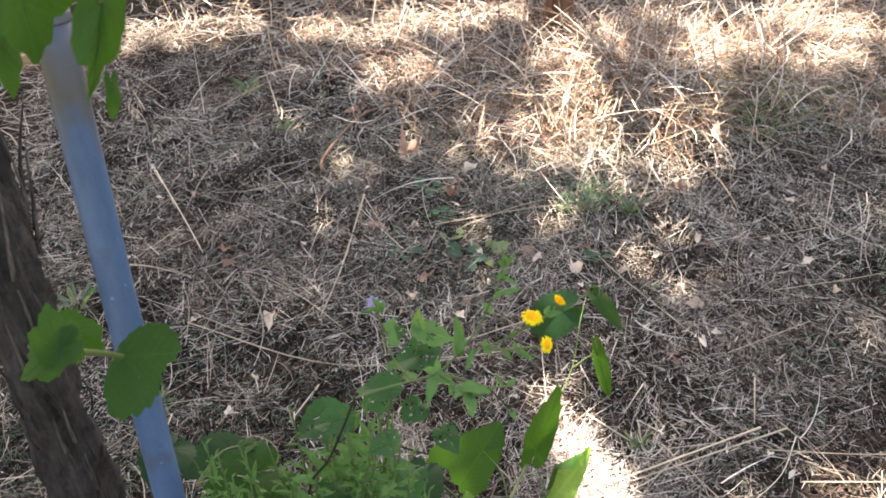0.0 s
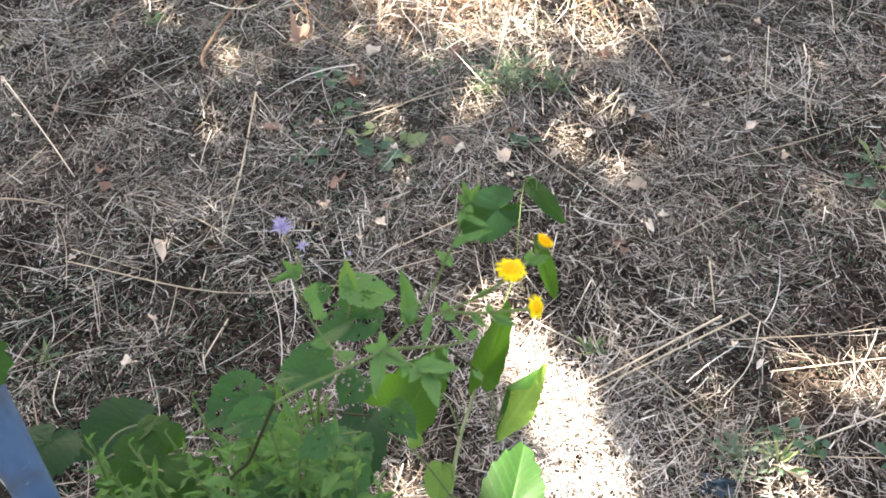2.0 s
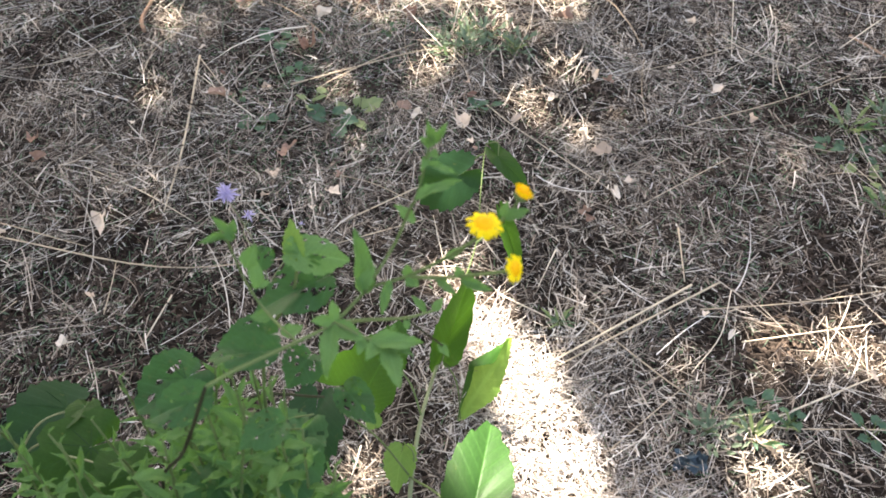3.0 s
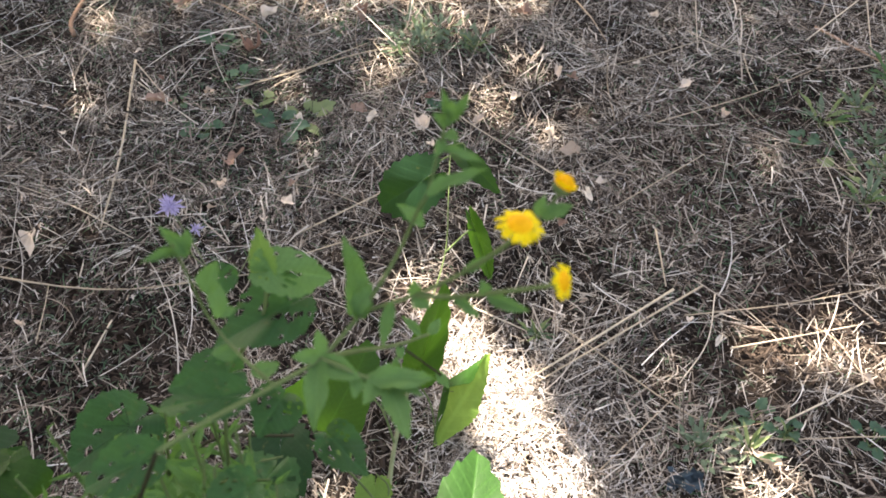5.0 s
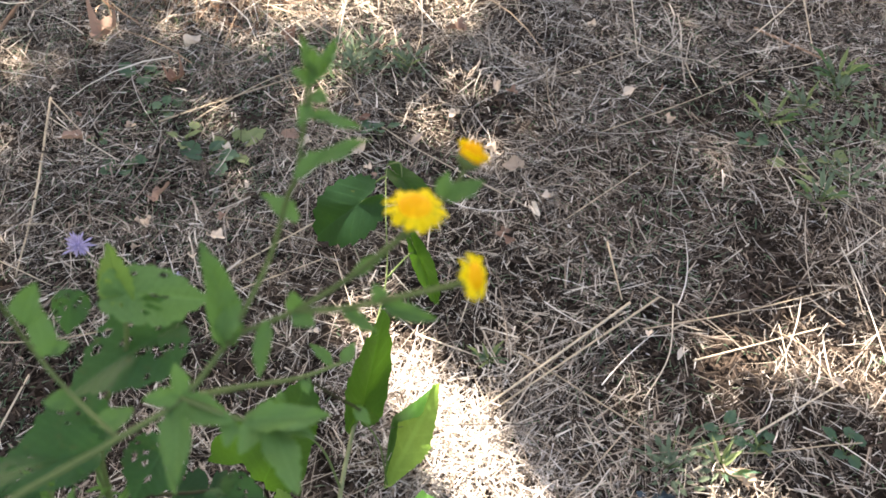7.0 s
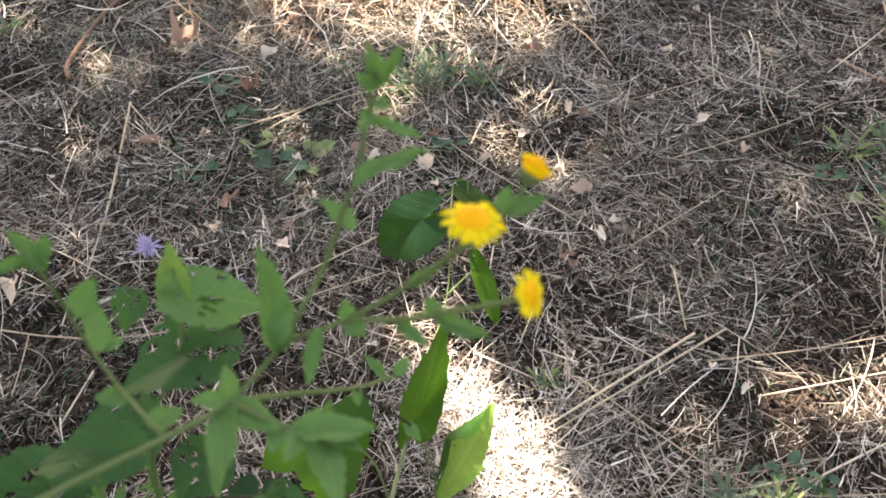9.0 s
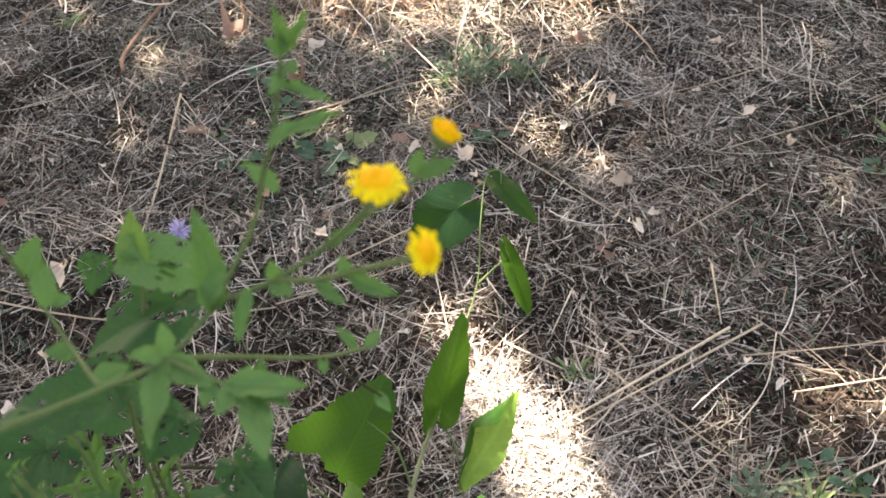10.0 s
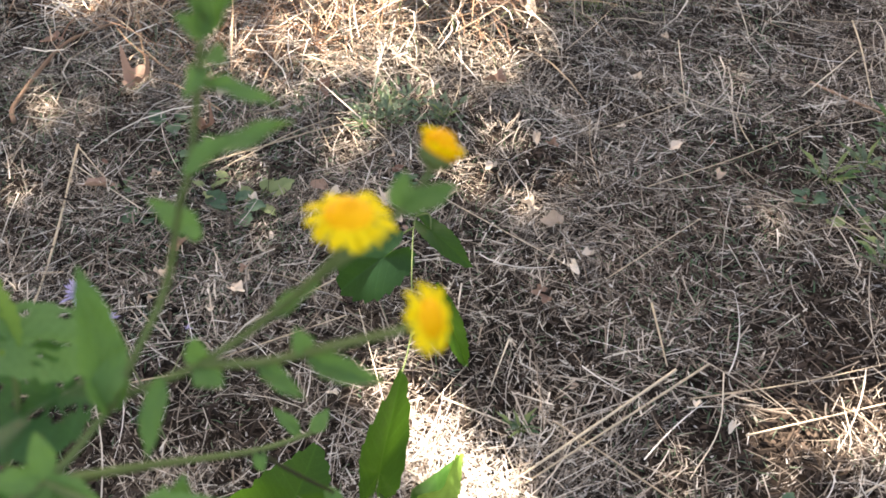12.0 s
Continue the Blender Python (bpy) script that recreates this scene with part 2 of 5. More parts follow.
STUMP_BARK = bark_material("stump_bark", (0.10, 0.05, 0.03), (0.30, 0.16, 0.10))
PIPE = pole_material()
CANOPY = plant_material("canopy_green", (0.04, 0.10, 0.025), (0.08, 0.17, 0.04), (0.14, 0.26, 0.04), sheer=0.2)
CORK = dead_material("cork_grey", [(0.0, (0.05, 0.075, 0.09)), (1.0, (0.10, 0.135, 0.15))], island=False, scale=12)

# ---- building blocks ----
VIEWER = Vector((0.06, 0.14, 1.33))
UP = Vector((0, 0, 1))


def link_mesh(name, me, material):
    if material is not None and not me.materials:
        me.materials.append(material)
    for p in me.polygons:
        p.use_smooth = True
    return me


def mesh_of(name, verts, faces, material):
    me = bpy.data.meshes.new(name)
    me.from_pydata([tuple(v) for v in verts], [], faces)
    me.update()
    return link_mesh(name, me, material)


def thing(name, base, label, category, group="", kind=""):
    ob = new(name)
    ob.location = base
    ob.empty_display_size = 0.02
    return tagged(ob, label, category, group, kind)


def place(name, me, parent, m=None, label=""):
    """One mesh object under a thing or a part, at the world pose m."""
    ob = new(name, me)
    ob.parent = parent
    ob.matrix_parent_inverse = parent.matrix_basis.inverted()
    ob.matrix_basis = m if m is not None else Matrix.Identity(4)
    if label:
        tagged(ob, label)
    return ob


def smooth_path(points, steps=6):
    """Catmull-Rom through the points."""
    p = [Vector(q) for q in points]
    p = [2 * p[0] - p[1]] + p + [2 * p[-1] - p[-2]]
    res = []
    for i in range(1, len(p) - 2):
        for k in range(steps):
            t = k / steps
            a, b, c, d = p[i - 1:i + 3]
            res.append(0.5 * (2 * b + (c - a) * t + (2 * a - 5 * b + 4 * c - d) * t * t + (3 * b - a - 3 * c + d) * t ** 3))
    res.append(p[-2])
    return res


def tube(name, points, r0, r1, material, sides=8, steps=6, knots=0.0, seed=1):
    """A tapered round stem along a curve."""
    rng = random.Random(seed)
    path = smooth_path(points, steps)
    verts, faces = [], []
    n = len(path)
    side = None
    for i, c in enumerate(path):
        d = (path[min(i + 1, n - 1)] - path[max(i - 1, 0)]).normalized()
        if side is None:
            side = d.orthogonal().normalized()
        side = (side - d * side.dot(d)).normalized()
        other = d.cross(side)
        r = r0 + (r1 - r0) * i / (n - 1)
        r *= 1 + knots * rng.uniform(-1, 1)
        for k in range(sides):
            a = 2 * math.pi * k / sides
            rr = r * (1 + 0.6 * knots * rng.uniform(-1, 1))
            verts.append(c + side * (rr * math.cos(a)) + other * (rr * math.sin(a)))
    for i in range(n - 1):
        for k in range(sides):
            k2 = (k + 1) % sides
            faces.append((i * sides + k, i * sides + k2, (i + 1) * sides + k2, (i + 1) * sides + k))
    faces.append(tuple(range(sides - 1, -1, -1)))
    faces.append(tuple((n - 1) * sides + k for k in range(sides)))
    return mesh_of(name, verts, faces, material)


def lance_mesh(name, material, seed, widest=0.35, fold=0.28, droop=0.25, teeth=0.07, base=0.35, rows=16):
    """A lance-shaped leaf of length 1 and width 1, gutter-folded along its midrib, with a wavy, faintly toothed edge."""
    rng = random.Random(seed)
    verts, faces = [], []
    cols = 6
    ph = rng.uniform(0, 6)
    bend = rng.uniform(-0.12, 0.12)
    for i in range(rows + 1):
        t = i / rows
        if t < widest:
            w = base + (1 - base) * math.sin(t / widest * math.pi / 2)
        else:
            w = max(0.015, math.cos((t - widest) / (1 - widest) * math.pi / 2) ** 0.85)
        w *= 0.5 * (1 + teeth * (1 if i % 2 else -1) + 0.09 * rng.uniform(-1, 1))
        for j in range(cols + 1):
            u = (j / cols) * 2 - 1
            x = u * w + bend * math.sin(t * math.pi)
            z = fold * abs(u) * w - droop * t * t * 0.6 + 0.075 * math.sin(11 * t + ph + 2.5 * u) * abs(u)
            verts.append((x, t, z * 0.6))
    for i in range(rows):
        for j in range(cols):
            a = i * (cols + 1) + j
            faces.append((a, a + 1, a + cols + 2, a + cols + 1))
    return mesh_of(name, verts, faces, material)


OUTLINES = {
    "heart": ([0, 15, 30, 50, 75, 100, 125, 150, 168, 180], [0.98, 0.86, 0.78, 0.71, 0.62, 0.55, 0.51, 0.48, 0.42, 0.20]),
    "lobed": ([0, 14, 30, 48, 66, 90, 112, 140, 165, 180], [0.98, 0.84, 0.68, 0.80, 0.74, 0.58, 0.66, 0.58, 0.46, 0.15]),
    "fan": ([-180, -160, -152, -147, -133, -124, -98, -40, -12, 0, 18, 62, 100, 126, 144, 160, 180], [1.34, 1.26, 1.10, 1.44, 1.70, 1.56, 0.86, 0.68, 0.86, 1.0, 0.84, 0.54, 0.62, 0.80, 1.28, 1.60, 1.34]),
    "two_lobed": ([-180, -126, -82, -62, -49, -36, -18, 0, 14, 24, 41, 60, 76, 90, 100, 114, 140, 180], [0.14, 0.16, 0.34, 0.58, 0.76, 0.96, 1.06, 1.03, 0.84, 0.76, 0.86, 1.02, 1.12, 1.14, 1.16, 0.84, 0.38, 0.14]),
    "poplar": ([0, 8, 20, 40, 65, 95, 125, 155, 172, 180], [1.0, 0.84, 0.74, 0.66, 0.58, 0.50, 0.42, 0.33, 0.28, 0.22]),
}


def broad_mesh(name, material, seed, outline="heart", teeth=0.15, count=20, fold=0.25, cup=0.12, wave=0.035, holes=0, rings=7):
    """A broad toothed leaf: stalk end at the origin, tip at y = 1, about 1.1 wide, with sunken veins and a wavy blade."""
    rng = random.Random(seed)
    ang, rad = OUTLINES[outline]
    segs = count * 4
    lopsided = ang[0] < 0
    verts, faces = [(0, 0, 0)], []
    ph = [rng.uniform(0, 6.28) for _ in range(4)]
    sway = [1 + 0.05 * rng.uniform(-1, 1) for _ in range(segs)]
    for k in range(1, rings + 1):
        for s in range(segs):
            a = -math.pi + 2 * math.pi * s / segs
            edge = np.interp(math.degrees(a) if lopsided else abs(math.degrees(a)), ang, rad)
            saw = (s % 4) / 4.0
            f = (k / rings) ** 0.85
            r = edge * f
            if k == rings:
                r *= 1 + teeth * (saw - 0.4) * sway[s]
            x, y = r * math.sin(a), r * math.cos(a)
            vein = abs(math.sin(a * 3.5)) * 0.006 * f
            z = fold * abs(x) - cup * r * r + wave * f * math.sin(3 * a + ph[0]) + 0.25 * wave * f * math.sin(5 * a + ph[1]) + vein
            z -= 0.12 * max(0, y) ** 2
            verts.append((x, y, z))

    def lift(r, a):
        f = min(1.0, r / np.interp(math.degrees(a) if lopsided else abs(math.degrees(a)), ang, rad))
        x, y = r * math.sin(a), r * math.cos(a)
        z = fold * abs(x) - cup * r * r + wave * f * math.sin(3 * a + ph[0]) + 0.25 * wave * f * math.sin(5 * a + ph[1]) + abs(math.sin(a * 3.5)) * 0.006 * f
        return z - 0.12 * max(0, y) ** 2
    pits = [(rng.uniform(0.15, 0.9), rng.uniform(-2.6, 2.6)) for _ in range(holes)]

    def eaten(k, s):
        f, a = (k + 0.5) / rings, -math.pi + 2 * math.pi * (s + 0.5) / segs
        return any(abs(f - p) < 0.075 and abs(a - q) < 0.045 / max(f, 0.2) for p, q in pits)
    for s in range(segs):
        s2 = (s + 1) % segs
        if s2 == 0 and not lopsided:
            continue
        faces.append((0, 1 + s, 1 + s2))
        for k in range(rings - 1):
            if holes and eaten(k + 1, s):
                continue
            a, b = 1 + k * segs, 1 + (k + 1) * segs
            faces.append((a + s, b + s, b + s2, a + s2))
    me = mesh_of(name, verts, faces, material)
    VEINS[me.name] = vein_mesh("vein", VEIN_GREEN, lift)
    return me


def vein_mesh(name, material, lift):
    """Pale midrib and side veins that stand a little proud of a broad leaf."""
    verts, faces = [], []
    for a, length in ((0, 0.88), (0.62, 0.58), (-0.62, 0.58), (1.25, 0.44), (-1.25, 0.44), (1.9, 0.34), (-1.9, 0.34)):
        n = 8
        for i in range(n + 1):
            r = length * (0.02 + 0.98 * i / n)
            x, y = r * math.sin(a), r * math.cos(a)
            z = lift(r, a) + 0.004
            w = 0.008 * (1 - 0.85 * i / n)
            px, py = math.cos(a), -math.sin(a)
            for dx, dz in ((-w, -0.004), (0, 0.004), (w, -0.004)):
                verts.append((x + px * dx, y + py * dx, z + dz))
        o = len(verts) - 3 * (n + 1)
        for i in range(n):
            for j in range(2):
                q = o + 3 * i + j
                faces.append((q, q + 1, q + 4, q + 3))
    return mesh_of(name, verts, faces, material)


def creased_half(name, material, side, lift):
    """One half of a leaf folded along its bent midrib, from the rib out to the given edge."""
    rng = random.Random(173)
    s = np.linspace(0, 1, 37)
    knots = [0, 0.25, 0.52, 0.76, 1]
    rib = np.stack([np.interp(s, knots, [0, -0.12, -0.23, -0.11, 0.0]), np.interp(s, knots, [0, 0.26, 0.53, 0.77, 1.0])], 1)
    edge = np.stack([np.interp(s, knots, side[0]), np.interp(s, knots, side[1])], 1)
    verts, faces = [], []
    cols = 6
    for i in range(37):
        saw = 1 + 0.022 * (i % 3 - 1) + 0.015 * rng.uniform(-1, 1)
        for j in range(cols):
            v = j / (cols - 1)
            p = rib[i] + (edge[i] - rib[i]) * v * (saw if j == cols - 1 else 1)
            verts.append((p[0], p[1], lift * v - 0.05 * v * v + 0.014 * v * math.sin(14 * s[i]) + 0.012 * math.sin(7 * s[i])))
        if i:
            a, b = (i - 1) * cols, i * cols
            faces += [(a + j, a + j + 1, b + j + 1, b + j) for j in range(cols - 1)]
    return [mesh_of(name, verts, faces, material)]


def leaf_pose(base, tip, width, rng, upward=0.55, jitter=0.35, ratio=1.0, face=None):
    """The pose that lays a unit leaf from base to tip, its face between the sky and the open side."""
    b, t = Vector(base), Vector(tip)
    y = t - b
    length = y.length
    y.normalize()
    n = (VIEWER - b).normalized() * (1 - upward) + UP * upward
    n += Vector((rng.uniform(-1, 1), rng.uniform(-1, 1), rng.uniform(-1, 1))) * jitter
    if face:
        n = Vector(face).normalized()
    z = (n - y * n.dot(y)).normalized()
    x = y.cross(z)
    m = Matrix((x, y, z)).transposed().to_4x4()
    m.translation = b
    return m @ Matrix.Diagonal((width * ratio, length, length, 1))


VEINS = {}
LANCE_PALE = [lance_mesh("lance_leaf", FLEABANE_PALE, s, fold=0.2 + 0.12 * (s % 3), droop=0.1 + 0.12 * (s % 4)) for s in range(6)]
LANCE = [lance_mesh("lance_leaf", FLEABANE, s, fold=0.2 + 0.12 * (s % 3), droop=0.1 + 0.12 * (s % 4)) for s in range(6)]
HEART = [broad_mesh("heart_leaf", BROAD, s, "heart", fold=0.06 + 0.08 * (s % 3)) for s in range(5)]
GRAPE_OVAL = [broad_mesh("oval_leaf", GRAPE, 120 + s, "heart", teeth=0.10, fold=0.15 + 0.1 * s, wave=0.05) for s in range(2)]
FOLDED = creased_half("folded_leaf", LIME, ([0.02, 0.14, 0.18, 0.10, 0.0], [0.03, 0.32, 0.48, 0.70, 1.0]), 0.0)
# same leaf's flap: the darker green puts its shade into colour
SHADED_FLAP = creased_half("shaded_flap", GRAPE, ([0.02, -0.05, -0.13, 0.01, 0.0], [0.03, 0.33, 0.56, 0.71, 1.0]), 0.10)
GRAPE_LEAF = [broad_mesh("grape_leaf", GRAPE, 160 + s, "lobed", teeth=0.09, count=19, fold=0.06, wave=0.07) for s in range(4)]
VINE = [broad_mesh("vine_leaf", GRAPE, 60 + s, "lobed", teeth=0.10, count=19, fold=0.10) for s in range(4)]
HOLED = [broad_mesh("holed_leaf", BITTEN, 80 + s, ("poplar", "heart", "poplar", "poplar")[s], teeth=0.10, holes=18, fold=0.22, wave=0.08) for s in range(4)]
HOLED_YOUNG = [broad_mesh("holed_leaf", FLEABANE_PALE, 88, "poplar", teeth=0.10, holes=16, fold=0.15, wave=0.07)]
SHADE_LEAF = [broad_mesh("shade_leaf", GRAPE, 140 + s, "lobed", teeth=0.10, count=7, rings=3) for s in range(3)]
TWO_LOBED = [broad_mesh("vine_leaf", GRAPE, 175, "two_lobed", teeth=0.10, count=26, fold=0.03, cup=0.05, wave=0.05)]
FAN = [broad_mesh("grape_leaf", GRAPE, 171, "fan", teeth=0.10, count=22, fold=0.04, cup=0.03, wave=0.05)]
YOUNG = [broad_mesh("young_leaf", LIME, 90 + s, "poplar", fold=0.3) for s in range(3)]


# ---- ground ----


def height(x, y):
    """The lie of the land, in metres: nearly level, with a grassy hump."""
    x, y = np.asarray(x, float), np.asarray(y, float)
    near = np.exp(-((x - 0.5) ** 2 + (y - 1.5) ** 2) / 30)
    h = 0.008 * np.sin(5.1 * x + 1.3 * y) + 0.007 * np.sin(2.3 * x - 6.2 * y + 1) + 0.004 * np.sin(14 * x + 9 * y) + 0.004 * np.sin(-11 * x + 17 * y + 2)
    hump = 0.10 * np.exp(-((x - 0.85) / 0.55) ** 2 - ((y - 2.62) / 0.3) ** 2)
    return h * near + hump


def axis(lo, hi, step, far):
    fine = list(np.arange(lo, hi + 1e-6, step))
    out, d, p = [], step, hi
    while p < far:
        d *= 1.35
        p += d
        out.append(p)
    left, d, p = [], step, lo
    while p > -far:
        d *= 1.35
        p -= d
        left.append(p)
    return np.array(left[::-1] + fine + out)


def build_ground():
    xs, ys = axis(-1.8, 2.8, 0.035, 400), axis(-0.6, 4.2, 0.035, 400)
    gx, gy = np.meshgrid(xs, ys)
    verts = np.stack([gx.ravel(), gy.ravel(), height(gx, gy).ravel()], 1)
    nx, ny = len(xs), len(ys)
    i = (np.arange(ny - 1)[:, None] * nx + np.arange(nx - 1)[None]).ravel()
    faces = np.stack([i, i + 1, i + nx + 1, i + nx], 1)
    me = mesh_of("ground", verts.tolist(), faces.tolist(), SOIL)
    tagged(new("ground", me), "dark crumbly soil under mown dry grass", "ground", kind="structure")


def blades(name, material, base, azimuth, length, rise, droop, swerve, width, rows=4, lift=0.002):
    """Many grass blades in one mesh; each is a gutter-shaped strip that bends along its way."""
    n = len(base)
    pos = base.copy()
    pts = [pos.copy()]
    heads = []
    for k in range(rows):
        f = (k + 0.5) / rows
        az, el = azimuth + swerve * (f - 0.5), rise - droop * f
        d = np.stack([np.cos(az) * np.cos(el), np.sin(az) * np.cos(el), np.sin(el)], 1)
        pos = pos + d * (length / rows)[:, None]
        floor = height(pos[:, 0], pos[:, 1]) + lift
        pos[:, 2] = np.maximum(pos[:, 2], floor)
        pts.append(pos.copy())
        heads.append(az)
    heads.append(heads[-1])
    verts = np.empty((n, rows + 1, 3, 3))
    for k in range(rows + 1):
        side = np.stack([-np.sin(heads[k]), np.cos(heads[k]), np.zeros(n)], 1)
        w = (width * (1 - 0.65 * (k / rows) ** 2) / 2)[:, None]
        verts[:, k, 0] = pts[k] - side * w
        verts[:, k, 1] = pts[k] + np.array([0, 0, 1]) * w * 0.7
        verts[:, k, 2] = pts[k] + side * w
    verts = verts.reshape(-1, 3)
    cell = []
    for k in range(rows):
        for j in range(2):
            a = 3 * k + j
            cell.append((a, a + 1, a + 4, a + 3))
    cell = np.array(cell)
    faces = (np.arange(n)[:, None, None] * (3 * (rows + 1)) + cell[None]).reshape(-1, 4)
    me = bpy.data.meshes.new(name)
    me.vertices.add(len(verts))
    me.vertices.foreach_set("co", verts.ravel())
    me.loops.add(faces.size)
    me.loops.foreach_set("vertex_index", faces.ravel().astype(np.int32))
    me.polygons.add(len(faces))
    me.polygons.foreach_set("loop_start", np.arange(0, faces.size, 4, dtype=np.int32))
    me.polygons.foreach_set("use_smooth", np.zeros(len(faces), bool))
    me.update(calc_edges=True)
    me.materials.append(material)
    return me


def scatter(rng, n, x0, x1, y0, y1):
    return rng.uniform(x0, x1, n), rng.uniform(y0, y1, n)


def lumps(x, y):
    """How thickly the litter lies: 0 in bare hollows, 1 on matted heaps."""
    v = 0.5 + 0.30 * np.sin(6.3 * x + 2.2 * y) * np.sin(7.1 * y - 3.0 * x + 0.7) + 0.26 * np.sin(15.0 * x - 4 * y) * np.sin(13 * y + 6 * x) + 0.20 * np.sin(27 * x + 19 * y + 1) * np.sin(31 * y - 17 * x)
    # denser litter put under the sun patch and the far dapple to brighten both
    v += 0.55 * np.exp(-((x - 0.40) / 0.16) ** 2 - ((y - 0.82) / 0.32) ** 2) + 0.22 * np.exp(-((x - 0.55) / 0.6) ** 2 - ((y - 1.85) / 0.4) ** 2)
    v += 0.2 * np.exp(-((x - 0.3) / 0.9) ** 2 - ((y - 2.15) / 0.3) ** 2) - 0.45 * np.exp(-((x - 0.195) / 0.06) ** 2 - ((y - 1.0) / 0.17) ** 2)
    v -= 0.16 * np.exp(-((x - 0.58) / 0.25) ** 2 - ((y - 1.28) / 0.2) ** 2)
    v -= 0.28 * np.exp(-((x + 0.45) / 0.45) ** 2 - ((y - 1.05) / 0.35) ** 2)
    v -= 0.40 * np.exp(-((x + 0.80) / 0.30) ** 2 - ((y - 1.1) / 0.4) ** 2)
    return np.clip(v, 0, 1)


def build_straw():
    rng = np.random.default_rng(5)
    # clumps of cut stems that lie more or less one way
    nb = 8600
    bx, by = scatter(rng, nb, -1.3, 2.1, 0.35, 3.3)
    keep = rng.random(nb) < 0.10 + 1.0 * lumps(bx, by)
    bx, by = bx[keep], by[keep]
    nb = len(bx)
    baz = 1.5 * np.sin(2.1 * bx + 1.7 * by) + 1.2 * np.sin(3.7 * by - 2.2 * bx + 1) + rng.normal(0, 1.3, nb)
    bz = rng.gamma(1.6, 0.006, nb)
    many = np.clip(rng.lognormal(np.log(13), 0.6, nb), 3, 46).astype(int)
    which = np.repeat(np.arange(nb), many)
    n = len(which)
    u, v = rng.normal(0, 0.030, n), rng.normal(0, 0.020, n)
    az = baz[which] + rng.normal(0, 0.42, n)
    x = bx[which] + u * np.cos(baz[which]) - v * np.sin(baz[which])
    y = by[which] + u * np.sin(baz[which]) + v * np.cos(baz[which])
    az += np.pi * rng.integers(0, 2, n)
    z = height(x, y) + 0.006 + bz[which] + rng.gamma(1.3, 0.005, n)
    length = np.clip(rng.lognormal(np.log(0.026), 0.65, n), 0.008, 0.14)
    width = np.clip(rng.lognormal(np.log(0.0013), 0.5, n), 0.0006, 0.004)
    me = blades("straw", STRAW, np.stack([x, y, z], 1), az, length, rng.normal(0.03, 0.15, n), rng.normal(0.10, 0.25, n), rng.normal(0, 0.24, n), width, rows=2)
    tagged(new("straw_litter", me), "grey-brown mown dry grass stems lying in matted clumps", "straw", kind="stuff")
    # single stems under them, darkened to paint the shade in gaps, and those further off
    for count, x0, x1, y0, y1, lift, mat, name, label in ((46000, -1.3, 2.1, 0.35, 3.3, 0.0045, SHADE_STRAW, "old_straw", "grass stems under straw, darkened to paint shade in gaps"), (12000, -1.3, 2.1, 0.35, 3.3, 0.011, STRAW, "loose_straw", "loose single straws scattered over litter"), (15000, -2.4, 3.6, 2.6, 6.0, 0.0075, STRAW, "far_straw", "dry grass stems lying beyond the hump")):
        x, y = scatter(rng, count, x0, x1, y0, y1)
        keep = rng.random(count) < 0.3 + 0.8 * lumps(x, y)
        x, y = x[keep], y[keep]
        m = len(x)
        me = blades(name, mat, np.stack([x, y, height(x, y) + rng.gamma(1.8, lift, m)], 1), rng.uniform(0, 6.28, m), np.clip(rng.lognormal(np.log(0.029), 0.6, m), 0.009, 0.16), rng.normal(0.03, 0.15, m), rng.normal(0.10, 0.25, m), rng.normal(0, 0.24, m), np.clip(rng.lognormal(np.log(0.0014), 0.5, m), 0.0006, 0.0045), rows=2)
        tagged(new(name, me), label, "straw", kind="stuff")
    # longer stems on top: grey ones of last year, and bleached ones
    for count, mat, name, label, lo, hi in ((1500, STRAW, "long_stem", "long grey-brown grass stems lying across litter", 0.08, 0.30), (1300, CHAFF, "long_straw", "longer bleached grass stems on top of litter", 0.06, 0.20)):
        x, y = scatter(rng, count, -1.3, 2.1, 0.4, 3.0)
        az = 1.5 * np.sin(2.1 * x + 1.7 * y) + rng.normal(0, 1.1, count) + np.pi * rng.integers(0, 2, count)
        z = height(x, y) + rng.gamma(2.0, 0.008, count) + 0.006
        me = blades(name, mat, np.stack([x, y, z], 1), az, rng.uniform(lo, hi, count), rng.normal(0.05, 0.10, count), rng.normal(0.12, 0.2, count), rng.normal(0, 0.5, count), rng.uniform(0.0011, 0.0025, count), rows=6)
        tagged(new(name, me), label, "straw", kind="stuff")
    # coarser stems round about, out to the field
    r, a = 1.2 + 8.5 * rng.random(36000) ** 1.3, rng.uniform(0, 6.28, 36000)
    x, y = 0.4 + r * np.cos(a), 1.9 + r * np.sin(a)
    keep = (x < -1.15) | (x > 1.95) | (y < 0.45) | (y > 3.1)
    x, y = x[keep], y[keep]
    n = len(x)
    me = blades("field_straw", STRAW, np.stack([x, y, height(x, y) + rng.gamma(1.6, 0.008, n)], 1), rng.uniform(0, 6.28, n), rng.uniform(0.05, 0.22, n), rng.normal(0.05, 0.15, n), rng.normal(0.1, 0.3, n), rng.normal(0, 0.5, n), rng.uniform(0.0022, 0.006, n), rows=2)
    tagged(new("field_straw", me), "coarse dry grass lying over the field", "straw", kind="stuff")
    # chaff and broken bits, thick on the heaps and thin in the hollows
    x, y = scatter(rng, 215000, -1.2, 2.0, 0.4, 3.0)
    keep = rng.random(len(x)) < 0.12 + 0.85 * lumps(x, y)
    x, y = x[keep], y[keep]
    n = len(x)
    z = height(x, y) + rng.gamma(1.5, 0.004, n)
